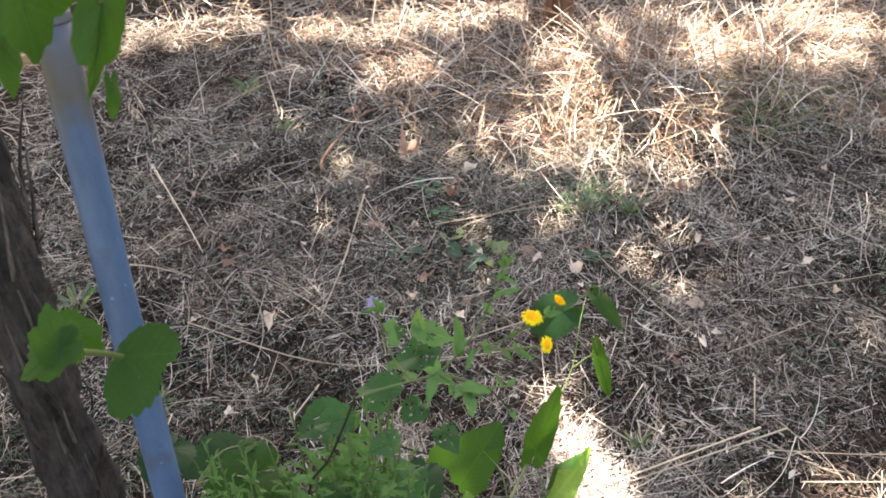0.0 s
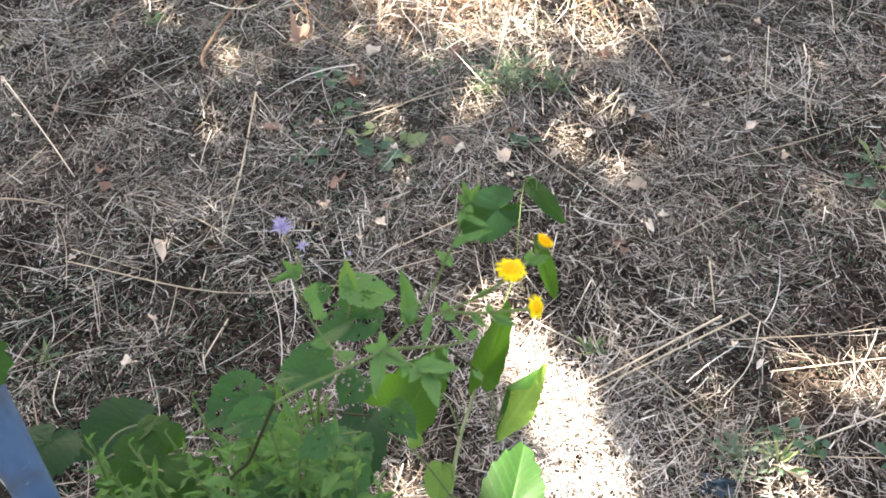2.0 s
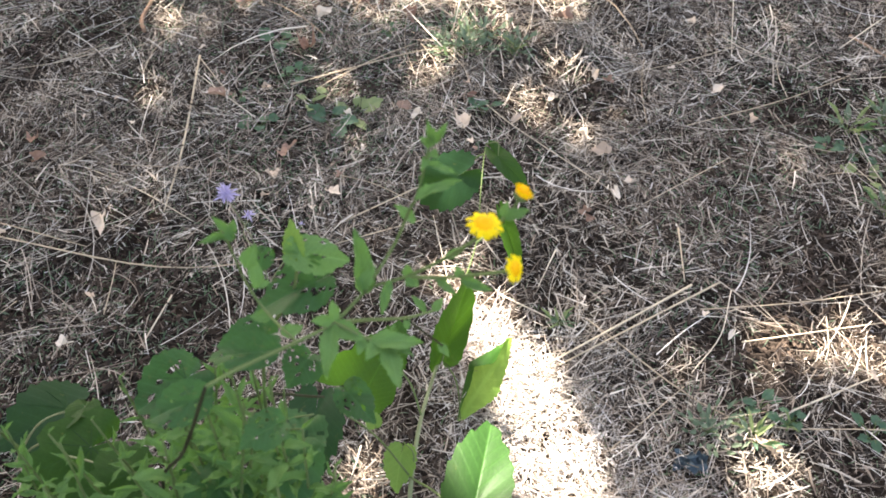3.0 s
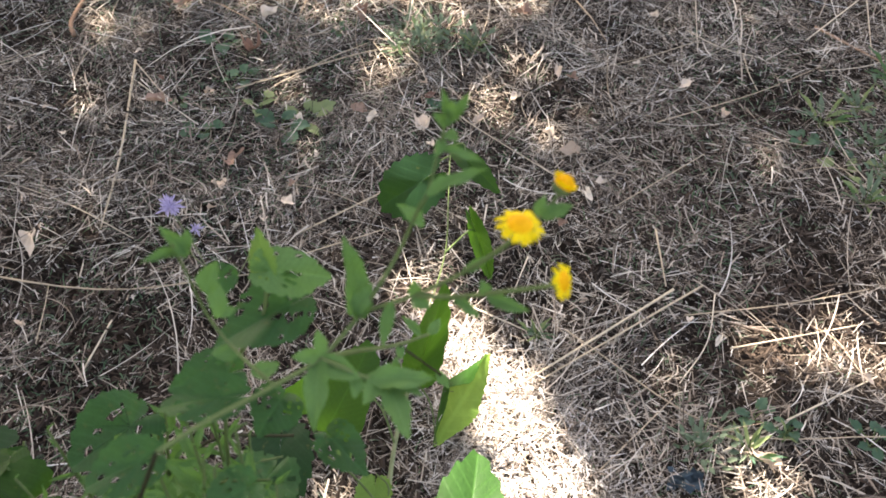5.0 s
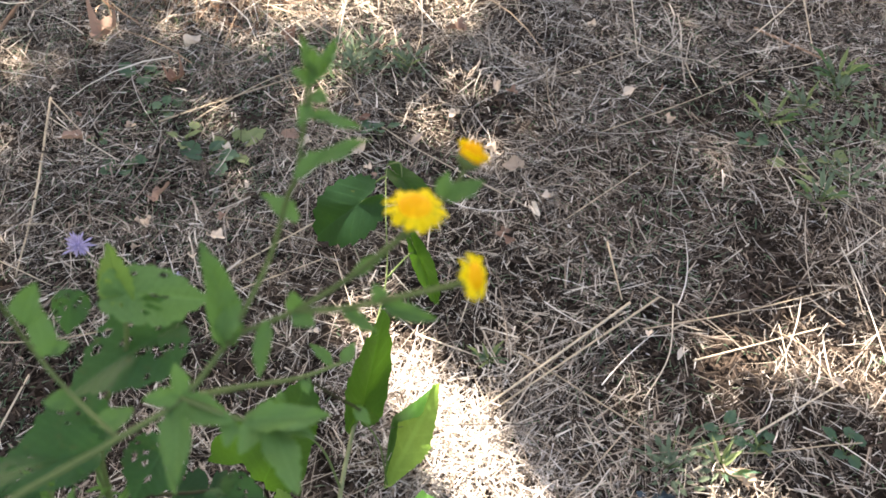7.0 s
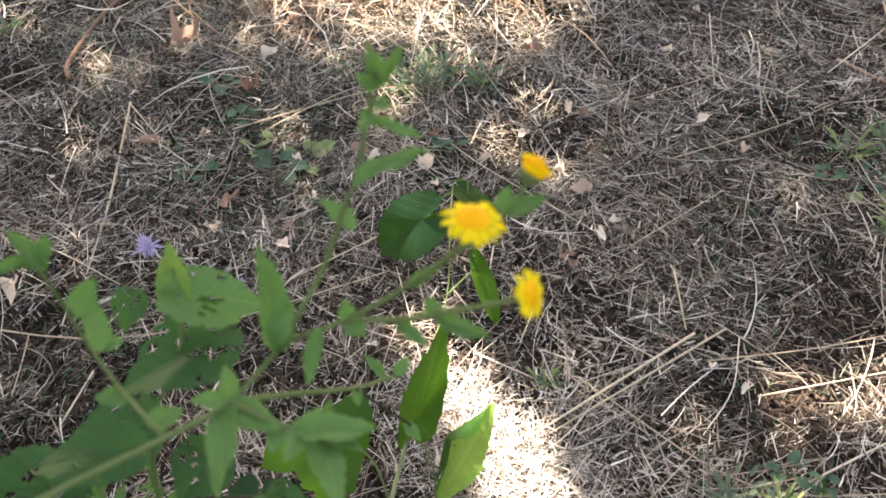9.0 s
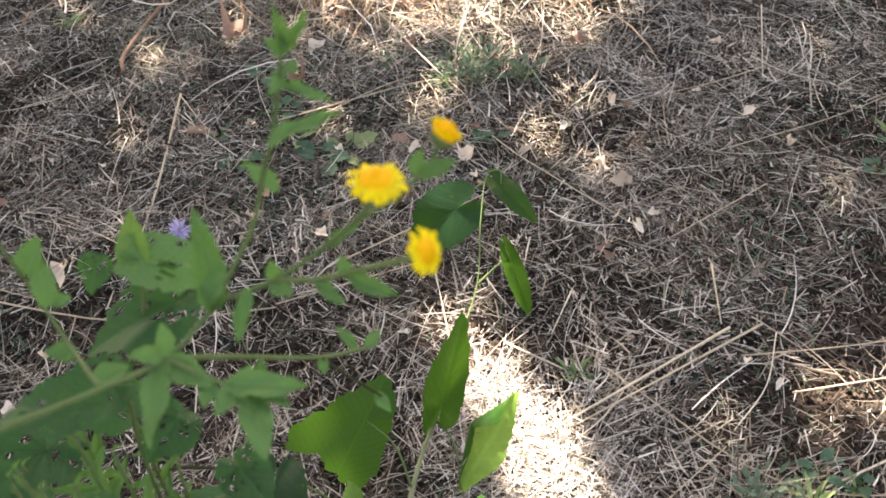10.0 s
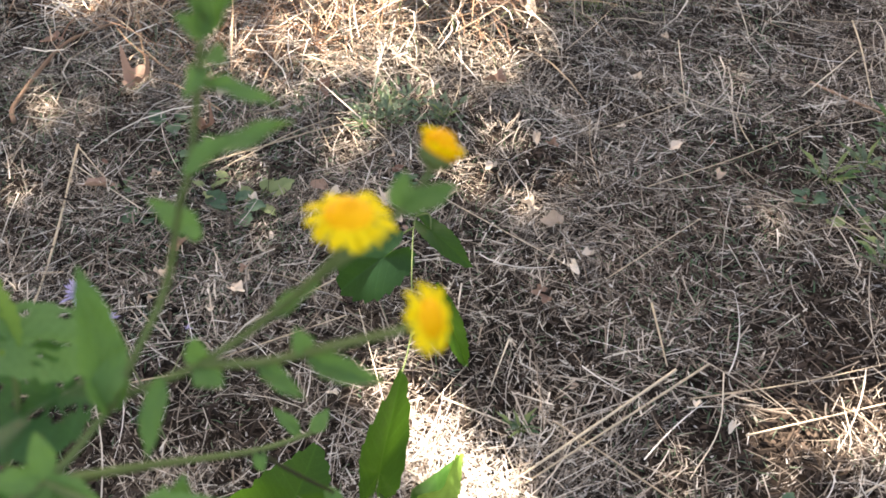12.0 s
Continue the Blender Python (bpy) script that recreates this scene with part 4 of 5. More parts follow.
def flower_head(owner, at, facing, radius, rays=30, opening=0.0, seed=1, disc=0.52, puff=0.24):
    """opening: how far the rays stand up, in radians."""
    rng = random.Random(seed)
    m = Vector(facing).to_track_quat("Z", "Y").to_matrix().to_4x4()
    m.translation = at
    head = place("flower_head", dome("disc", radius * disc, radius * puff, DISC, seed=seed), owner, m, "golden yellow daisy head with dense disc")
    place("calyx", cup("calyx", radius * disc * 1.02, radius * 0.62, STEM), head, m)
    for k in range(rays):
        a = 2 * math.pi * k / rays + rng.uniform(-0.05, 0.05)
        length = radius * (1 - disc * 0.86) * rng.uniform(0.82, 1.16)
        lift = opening + rng.uniform(-0.30, 0.12)
        q = m @ Matrix.Rotation(a, 4, "Z") @ Matrix.Translation((0, radius * disc * 0.86, radius * rng.uniform(0.0, 0.05))) @ Matrix.Rotation(lift, 4, "X") @ Matrix.Rotation(rng.uniform(-0.12, 0.12), 4, "Z") @ Matrix.Diagonal((radius * rng.uniform(0.17, 0.26), length, length, 1))
        place("ray_floret", RAY, head, q)
    for k in range(14):
        a = 2 * math.pi * k / 14
        q = m @ Matrix.Rotation(a, 4, "Z") @ Matrix.Translation((0, radius * disc * 0.5, -radius * 0.55)) @ Matrix.Rotation(1.0, 4, "X") @ Matrix.Diagonal((radius * 0.16, radius * 0.55, radius * 0.55, 1))
        place("bract", BRACT, head, q)
    return head


def build_fleabane():
    rng = random.Random(41)
    plant = thing("fleabane", (-0.17, 0.63, 0), "tall hairy green fleabane with three yellow daisy heads", "wildflower")
    for pts, r0, r1, mat in (
        ([(-0.17, 0.63, -0.02), (-0.155, 0.61, 0.32), (-0.112, 0.55, 0.62), (-0.066, 0.4925, 0.764), (-0.021, 0.430, 0.931)], 0.0023, 0.0014, STEM_BROWN),
        ([(-0.021, 0.430, 0.931), (0.0, 0.441, 0.9285), (0.035, 0.459, 0.920), (0.060, 0.472, 0.916), (0.081, 0.481, 0.929)], 0.0014, 0.0013, STEM),
        ([(0.081, 0.481, 0.929), (0.093, 0.484, 0.946), (0.106, 0.489, 0.965), (0.115, 0.487, 0.993), (0.119, 0.486, 1.003), (0.126, 0.492, 1.024), (0.131, 0.496, 1.044)], 0.0013, 0.0009, STEM),
        ([(0.081, 0.481, 0.929), (0.088, 0.482, 0.933), (0.110, 0.475, 0.946), (0.131, 0.465, 0.968), (0.147, 0.458, 0.988), (0.1525, 0.456, 0.998)], 0.0013, 0.0011, STEM),
        ([(0.110, 0.475, 0.946), (0.126, 0.462, 0.955), (0.142, 0.446, 0.972), (0.157, 0.433, 0.986), (0.160, 0.430, 0.990)], 0.0014, 0.0011, STEM),
        ([(0.141, 0.461, 0.980), (0.160, 0.468, 0.984), (0.174, 0.473, 0.992), (0.179, 0.475, 0.998)], 0.0012, 0.0010, STEM),
        ([(0.060, 0.472, 0.916), (0.083, 0.504, 0.871), (0.118, 0.548, 0.807), (0.144, 0.566, 0.786)], 0.0018, 0.0012, STEM),
        ([(0.118, 0.548, 0.807), (0.131, 0.543, 0.792), (0.148, 0.548, 0.761)], 0.0012, 0.0009, STEM_BROWN),
        ([(0.060, 0.472, 0.916), (0.070, 0.463, 0.916), (0.081, 0.460, 0.907), (0.094, 0.459, 0.901)], 0.0015, 0.0011, STEM),
        ([(0.035, 0.459, 0.920), (0.020, 0.490, 0.912), (0.009, 0.510, 0.922), (0.004, 0.511, 0.960), (0.003, 0.500, 0.987)], 0.0012, 0.0008, STEM),
    ):
        place("stem", tube("stem", pts, r0 * 0.88, r1 * 0.88, mat, 8, 6, 0.05), plant)
    flower_head(plant, (0.153, 0.456, 1.004), (0.09, -0.05, 1.0), 0.0114, 27, -0.22, 1, 0.54)
    flower_head(plant, (0.164, 0.428, 0.993), (0.66, -0.55, 0.48), 0.0086, 27, 0.0, 2, 0.58)
    flower_head(plant, (0.181, 0.475, 1.003), (0.55, 0.08, 0.80), 0.0078, 44, 1.1, 3, 0.62, 0.75)
    leaves = (
        ((0.118, 0.484, 1.005), (0.144, 0.483, 1.018), 0.008), ((0.127, 0.492, 1.024), (0.143, 0.481, 1.023), 0.005),
        ((0.118, 0.488, 0.980), (0.108, 0.494, 0.992), 0.008), ((0.130, 0.493, 1.035), (0.129, 0.499, 1.051), 0.005),
        ((0.131, 0.494, 1.036), (0.140, 0.495, 1.050), 0.005), ((0.129, 0.493, 1.035), (0.124, 0.496, 1.041), 0.005),
        ((0.129, 0.494, 1.030), (0.133, 0.487, 1.031), 0.006), ((0.131, 0.495, 1.038), (0.131, 0.491, 1.050), 0.007),
        ((0.128, 0.494, 1.028), (0.122, 0.486, 1.024), 0.005), ((0.082, 0.481, 0.929), (0.083, 0.505, 0.965), 0.013),
        ((0.078, 0.483, 0.932), (0.091, 0.486, 0.948), 0.010), ((0.099, 0.478, 0.941), (0.090, 0.463, 0.926), 0.007),
        ((0.060, 0.472, 0.916), (0.048, 0.439, 0.907), 0.013), ((0.059, 0.472, 0.917), (0.046, 0.471, 0.923), 0.008),
        ((0.061, 0.471, 0.916), (0.077, 0.456, 0.913), 0.012), ((0.060, 0.472, 0.917), (0.061, 0.480, 0.929), 0.008),
        ((0.081, 0.460, 0.907), (0.114, 0.450, 0.909), 0.013), ((0.092, 0.459, 0.901), (0.098, 0.465, 0.912), 0.008),
        ((0.093, 0.459, 0.901), (0.106, 0.446, 0.903), 0.009), ((0.087, 0.458, 0.905), (0.076, 0.447, 0.905), 0.010),
        ((0.091, 0.457, 0.902), (0.094, 0.426, 0.898), 0.014), ((0.094, 0.459, 0.901), (0.103, 0.459, 0.908), 0.008),
        ((0.077, 0.462, 0.909), (0.072, 0.450, 0.907), 0.008), ((0.110, 0.475, 0.946), (0.115, 0.467, 0.944), 0.009),
        ((0.111, 0.475, 0.946), (0.110, 0.477, 0.955), 0.007), ((0.138, 0.450, 0.967), (0.136, 0.454, 0.973), 0.006),
        ((0.138, 0.450, 0.966), (0.154, 0.436, 0.966), 0.007), ((0.126, 0.462, 0.955), (0.135, 0.449, 0.952), 0.006),
        ((0.131, 0.465, 0.968), (0.145, 0.465, 0.977), 0.005), ((0.170, 0.470, 0.990), (0.183, 0.467, 0.998), 0.008),
        ((0.168, 0.472, 0.990), (0.172, 0.474, 0.999), 0.006),
        ((0.008, 0.502, 0.978), (-0.012, 0.497, 0.984), 0.006), ((0.008, 0.501, 0.977), (-0.001, 0.507, 0.993), 0.007),
        ((0.006, 0.503, 0.979), (0.011, 0.506, 0.988), 0.007), ((0.011, 0.505, 0.945), (0.020, 0.512, 0.958), 0.011),
        ((0.015, 0.498, 0.932), (0.017, 0.511, 0.950), 0.010), ((0.014, 0.504, 0.930), (0.024, 0.504, 0.929), 0.007),
        ((0.020, 0.492, 0.907), (0.007, 0.494, 0.910), 0.009), ((0.025, 0.483, 0.900), (0.040, 0.486, 0.901), 0.010),
        ((0.144, 0.566, 0.786), (0.154, 0.573, 0.792), 0.008), ((0.138, 0.567, 0.785), (0.129, 0.580, 0.794), 0.007),
        ((0.118, 0.548, 0.807), (0.119, 0.540, 0.801), 0.007), ((0.145, 0.550, 0.762), (0.152, 0.539, 0.756), 0.008),
    )
    for base, tip, w in leaves:
        leaf_on(plant, LANCE, rng, base, tip, w * 1.1, 0.4, 0.3)


def build_bitten_weed():
    rng = random.Random(47)
    weed = thing("broadleaf_shoot", (-0.06, 0.66, 0), "dark broad-leaved green shoot, leaves bitten full of holes", "weed")
    place("stem", tube("stem", [(-0.06, 0.66, -0.02), (-0.03, 0.62, 0.4), (0.0, 0.57, 0.75), (0.035, 0.548, 0.86), (0.044, 0.550, 0.902)], 0.0020, 0.0010, STEM, 8), weed)
    leaf_on(weed, YOUNG, rng, (0.042, 0.550, 0.902), (0.043, 0.567, 0.921), 0.016, 0.2, 0.1)
    leaf_on(weed, HOLED_YOUNG, rng, (0.036, 0.547, 0.907), (0.084, 0.549, 0.886), 0.032, 0.5, 0.1, back=0.2)
    for base, tip, w in (
        ((0.074, 0.549, 0.876), (0.000, 0.540, 0.860), 0.044),
        ((0.023, 0.571, 0.894), (0.013, 0.554, 0.880), 0.018),
        ((0.025, 0.545, 0.821), (-0.030, 0.545, 0.820), 0.038),
        ((0.012, 0.590, 0.761), (-0.038, 0.580, 0.750), 0.040),
        ((0.045, 0.540, 0.800), (0.018, 0.512, 0.795), 0.036),
        ((0.022, 0.490, 0.872), (-0.030, 0.498, 0.872), 0.026),
        ((-0.030, 0.488, 0.84), (-0.078, 0.480, 0.836), 0.030),
        ((0.058, 0.520, 0.78), (0.080, 0.478, 0.775), 0.030),
        ((0.020, 0.470, 0.82), (-0.020, 0.455, 0.818), 0.032),
    ):
        leaf_on(weed, HOLED, rng, base, tip, w, 0.5, 0.15, back=0.3)


def build_trailing_shoot():
    """A long pale shoot that trails over the ground, with broad toothed leaves."""
    rng = random.Random(53)
    shoot = thing("trailing_shoot", (0.13, 0.73, 0), "trailing vine shoot with broad glossy toothed leaves", "vine shoot")
    place("stem", tube("stem", [(0.13, 0.73, -0.01), (0.15, 0.78, 0.10), (0.185, 0.871, 0.12), (0.239, 0.979, 0.117), (0.293, 1.087, 0.117)], 0.0040, 0.0024, STEM_PALE, 8), shoot)
    place("stem", tube("stem", [(0.293, 1.087, 0.117), (0.351, 1.182, 0.150), (0.372, 1.240, 0.220), (0.395, 1.31, 0.230), (0.417, 1.373, 0.209)], 0.0012, 0.0007, STEM, 8), shoot)
    rows = (
        (GRAPE_OVAL, (0.417, 1.373, 0.209), (0.464, 1.250, 0.203), 0.036, 0.2, 0.30), (GRAPE_OVAL, (0.412, 1.215, 0.160), (0.446, 1.178, 0.030), 0.030, 0.1, 0.08),
        (GRAPE_OVAL, (0.177, 0.555, 0.346), (0.253, 0.716, 0.360), 0.080, 0.45, 0.24), (YOUNG, (0.148, 0.830, 0.123), (0.120, 0.759, 0.101), 0.053, 0.4, 0.24),
        (YOUNG, (0.109, 0.847, 0.149), (0.106, 0.875, 0.166), 0.027, 0.4, 0.24), (HEART, (0.030, 0.800, 0.315), (0.000, 0.700, 0.300), 0.075, 0.5, 0.1),
    )
    for meshes, base, tip, w, up, back in rows:
        leaf_on(shoot, meshes, rng, base, tip, w, up, 0.1, False, back=back)
    leaf_on(shoot, HEART[:1], rng, (0.352, 1.338, 0.170), (0.262, 1.368, 0.090), 0.098, 0.3, 0.0, face=(-0.20, -0.60, 0.80))
    leaf_on(shoot, GRAPE_OVAL, rng, (0.246, 0.958, 0.170), (0.269, 0.932, 0.345), 0.051, 0.3, 0.0, face=(-0.35, -0.85, 0.35))
    leaf_on(shoot, FAN, rng, (0.141, 0.939, 0.198), (0.179, 0.966, 0.242), 0.065, 0.3, 0.0, False, ratio=1.0, face=(0.05, -0.80, 0.45))
    leaf_on(shoot, SHADED_FLAP, rng, (0.251, 0.897, 0.039), (0.349, 0.947, 0.178), 0.177, 0.3, 0.0, ratio=1.0, face=(-0.62, -0.30, 0.55))
    leaf_on(shoot, FOLDED, rng, (0.252, 0.898, 0.037), (0.350, 0.949, 0.176), 0.177, 0.3, 0.0, ratio=1.0, face=(-0.62, -0.30, 0.55))
    for a, b in (((0.239, 0.979, 0.117), (0.247, 0.955, 0.170)), ((0.239, 0.979, 0.117), (0.256, 0.900, 0.042)), ((0.185, 0.871, 0.12), (0.141, 0.940, 0.197)), ((0.15, 0.78, 0.10), (0.030, 0.815, 0.315)),
                 ((0.15, 0.78, 0.10), (0.177, 0.560, 0.345)), ((0.15, 0.78, 0.10), (0.148, 0.83, 0.123)), ((0.351, 1.182, 0.15), (0.412, 1.215, 0.160)), ((0.417, 1.373, 0.209), (0.431, 1.337, 0.208)), ((0.402, 1.33, 0.225), (0.352, 1.345, 0.165))):
        a, b = Vector(a), Vector(b)
        place("petiole", tube("petiole", [a, a.lerp(b, 0.5) + Vector((0.01, 0.0, 0.015)), b], 0.0018, 0.0011, STEM, 6), shoot)


def build_low_shoot():
    rng = random.Random(59)
    shoot = thing("bramble_vine", (-0.14, 0.62, 0), "dark green vine shoot sprawling through leafy weeds", "vine shoot")
    joints = [((0.030, 0.640, 0.549), (-0.035, 0.565, 0.559), 0.062), ((-0.056, 0.622, 0.690), (-0.117, 0.584, 0.700), 0.058), ((-0.088, 0.604, 0.597), (-0.060, 0.548, 0.583), 0.056), ((0.018, 0.560, 0.655), (0.004, 0.485, 0.640), 0.048), ((-0.056, 0.545, 0.650), (-0.066, 0.470, 0.640), 0.055)]
    place("stem", tube("stem", [(-0.14, 0.62, -0.01), (-0.12, 0.63, 0.3), (-0.07, 0.63, 0.52), (-0.03, 0.64, 0.60), (0.043, 0.659, 0.549)], 0.0022, 0.0014, STEM_BROWN, 8), shoot)
    for base, tip, w in joints:
        leaf_on(shoot, HOLED, rng, base, tip, w, 0.4, 0.2, True, back=0.3)
        b = Vector(base)
        place("petiole", tube("petiole", [(-0.07, 0.63, 0.52), (b + Vector((-0.07, 0.63, 0.52))) / 2 + Vector((0, 0, 0.02)), b], 0.0016, 0.001, STEM, 6), shoot)
    other = thing("vine_sucker", (-0.33, 0.86, 0), "vine sucker with dull green leaves near trunk", "vine shoot")
    place("stem", tube("stem", [(-0.33, 0.86, -0.01), (-0.32, 0.87, 0.14), (-0.285, 0.929, 0.247)], 0.003, 0.0015, STEM, 8), other)
    place("stem", tube("stem", [(-0.33, 0.86, -0.01), (-0.335, 0.80, 0.3), (-0.33, 0.744, 0.514)], 0.003, 0.0015, STEM, 8), other)
    for base, tip, w in (((-0.285, 0.929, 0.247), (-0.371, 0.831, 0.334), 0.097), ((-0.330, 0.744, 0.514), (-0.362, 0.659, 0.534), 0.078)):
        leaf_on(other, HEART, rng, base, tip, w, 0.5, 0.15, True, back=0.3)
    for base, tip, w in (((-0.215, 0.690, 0.49), (-0.290, 0.662, 0.50), 0.075), ((-0.165, 0.630, 0.52), (-0.215, 0.615, 0.535), 0.055), ((-0.245, 0.655, 0.46), (-0.255, 0.590, 0.47), 0.060), ((-0.223, 0.745, 0.49), (-0.235, 0.715, 0.51), 0.026)):
        leaf_on(other, GRAPE_LEAF, rng, base, tip, w, 0.6, 0.2, True, ratio=0.9)
        b = Vector(base)
        place("petiole", tube("petiole", [(-0.33, 0.744, 0.40), (b + Vector((-0.33, 0.744, 0.40))) / 2 + Vector((0, 0, 0.03)), b], 0.0016, 0.001, STEM_PALE, 6), other)


def build_leafy_stem(tip, seed, lean, reach=0.26, size=0.030):
    """A young fleabane stem: alternate clasping leaves, smaller to the top."""
    rng = random.Random(seed)
    tip = Vector(tip)
    tip += (VIEWER - tip).normalized() * 0.09
    foot = Vector((tip.x + lean[0], tip.y + lean[1], 0))
    plant = thing("leafy_fleabane", foot, "leafy light green fleabane stem without flowers", "wildflower", "flowerless fleabane stems")
    mid = foot.lerp(tip, 0.55) + Vector((rng.uniform(-0.02, 0.02), rng.uniform(-0.02, 0.02), 0.04))
    path = [foot - UP * 0.02, mid, tip]
    place("stem", tube("stem", path, 0.0026, 0.001, STEM, 7), plant)
    curve = smooth_path(path, 30)
    total = len(curve) - 1
    count = rng.choice((22, 28, 36))
    size *= rng.uniform(0.55, 1.15)
    leaves = LANCE_PALE if seed % 2 == 0 else LANCE
    for k in range(count):
        f = 1 - (k / count) ** 0.8 * min(0.75, reach / tip.z * 1.6)
        p = curve[int(f * total)]
        a = k * 2.4 + rng.uniform(-0.3, 0.3)
        l = size * (0.45 + 0.8 * min(1, k / 7)) * rng.uniform(0.6, 1.25)
        d = Vector((math.cos(a), math.sin(a), rng.uniform(0.1, 0.9) if k > 3 else 1.3)).normalized()
        q = p + d * l
        me = leaves[rng.randrange(len(leaves))]
        m = leaf_pose(p, q, l * rng.uniform(0.16, 0.34), rng, 0.75, 0.55)
        place("leaf", me, plant, m)


def build_chicory():
    rng = random.Random(61)
    plant = thing("chicory", (-0.02, 1.22, 0), "thin wiry chicory with pale violet flowers", "wildflower")
    ray = lance_mesh("violet_ray", VIOLET, 9, widest=0.75, fold=0.15, droop=0.1, teeth=0.0, base=0.4, rows=4)
    place("stem", tube("stem", [(-0.02, 1.22, -0.01), (-0.03, 1.205, 0.2), (-0.057, 1.184, 0.358)], 0.0014, 0.0008, STEM_PALE, 6), plant)
    place("stem", tube("stem", [(-0.03, 1.205, 0.2), (-0.045, 1.18, 0.27), (-0.030, 1.165, 0.325)], 0.001, 0.0007, STEM_PALE, 6), plant)
    place("stem", tube("stem", [(-0.02, 1.22, 0.1), (0.03, 1.24, 0.16), (0.05, 1.25, 0.2)], 0.001, 0.0007, STEM_PALE, 6), plant)
    for at, f, r, n in (((-0.057, 1.184, 0.364), (0.1, -0.7, 0.7), 0.021, 26), ((-0.030, 1.165, 0.330), (0.5, -0.5, 0.7), 0.013, 20), ((0.05, 1.25, 0.203), (0.2, -0.4, 0.9), 0.007, 8)):
        m = Vector(f).to_track_quat("Z", "Y").to_matrix().to_4x4()
        m.translation = at
        head = place("flower_head", dome("disc", r * 0.2, r * 0.2, VIOLET), plant, m, "pale violet strap-petalled flower")
        for k in range(n):
            q = m @ Matrix.Rotation(2 * math.pi * k / n + rng.uniform(-0.1, 0.1), 4, "Z") @ Matrix.Rotation(rng.uniform(-0.4, 1.3), 4, "X") @ Matrix.Diagonal((r * 0.14, r * rng.uniform(0.6, 1.15), r, 1))
            place("petal", ray, head, q)


build_fleabane()
build_bitten_weed()
build_trailing_shoot()
build_low_shoot()
for k, (tip, lean) in enumerate((
    ((-0.216, 0.631, 0.60), (0.02, -0.03)), ((-0.159, 0.600, 0.60), (0.03, 0.05)), ((-0.226, 0.580, 0.61), (0.0, 0.02)), ((-0.090, 0.606, 0.675), (-0.05, 0.0)),
    ((-0.010, 0.574, 0.62), (-0.06, 0.06)), ((0.019, 0.555, 0.665), (-0.08, 0.02)), ((-0.090, 0.575, 0.61), (0.0, 0.06)), ((0.043, 0.548, 0.60), (-0.05, 0.05)),
    ((-0.022, 0.571, 0.68), (-0.07, -0.03)), ((-0.133, 0.547, 0.62), (0.02, 0.05)), ((-0.195, 0.671, 0.57), (0.02, 0.0)), ((-0.054, 0.534, 0.62), (-0.03, 0.04)),
    ((-0.256, 0.633, 0.59), (-0.01, 0.03)),
    ((-0.024, 0.550, 0.73), (-0.06, 0.02)), ((-0.108, 0.580, 0.65), (-0.02, 0.02)), ((-0.227, 0.643, 0.60), (0.02, 0.03)), ((-0.062, 0.582, 0.69), (-0.05, 0.03)), ((-0.291, 0.699, 0.54), (0.0, 0.02)), ((-0.011, 0.515, 0.64), (-0.05, 0.0)),
    ((-0.035, 0.600, 0.72), (-0.05, 0.03)), ((0.017, 0.590, 0.54), (-0.04, 0.05)), ((-0.008, 0.660, 0.54), (-0.03, 0.02)), ((-0.028, 0.630, 0.53), (-0.04, 0.03)), ((-0.090, 0.720, 0.50), (-0.02, 0.02)), ((0.000, 0.560, 0.74), (-0.07, 0.03)), ((-0.060, 0.570, 0.73), (-0.04, 0.03)),
    ((-0.147, 0.658, 0.649), (0.0, 0.03)), ((-0.058, 0.666, 0.637), (-0.04, 0.03)), ((-0.025, 0.681, 0.640), (-0.06, 0.0)), ((0.004, 0.636, 0.610), (-0.06, 0.02)), ((-0.101, 0.646, 0.631), (-0.02, 0.03)),
)):
    build_leafy_stem(tip, 100 + k, lean)
build_chicory()

# ---- small things on the ground ----


def dry_leaf_mesh(seed, material, outline):
    """A curled dead leaf with thickness at its rolled edges."""
    rng = random.Random(seed)
    ang, rad = OUTLINES[outline]
    segs, rings = 32, 5
    verts, faces = [(0, 0, 0.06)], []
    ph = [rng.uniform(0, 6.28) for _ in range(4)]
    for k in range(1, rings + 1):
        for s in range(segs):
            a = -math.pi + 2 * math.pi * s / segs
            f = k / rings
            r = np.interp(abs(math.degrees(a)), ang, rad) * f * (1 + (0.10 * math.sin(5 * a + ph[0]) + 0.07 * rng.uniform(-1, 1)) * (k == rings))
            x, y = r * math.sin(a), r * math.cos(a)
            z = 0.06 + 1.15 * x * x * (1 + 0.6 * math.sin(ph[1] + y * 3)) + 0.24 * f * f * math.sin(2 * a + ph[2]) + 0.12 * f * math.sin(5 * a + ph[3])
            x *= 0.95 - 0.35 * abs(x)
            verts.append((x, y, max(z, 0.0)))
    for s in range(segs - 1):
        faces.append((0, 1 + s, 1 + s + 1))
        for k in range(rings - 1):
            a, b = 1 + k * segs, 1 + (k + 1) * segs
            faces.append((a + s, b + s, b + s + 1, a + s + 1))
    return mesh_of("dry_leaf", verts, faces, material)


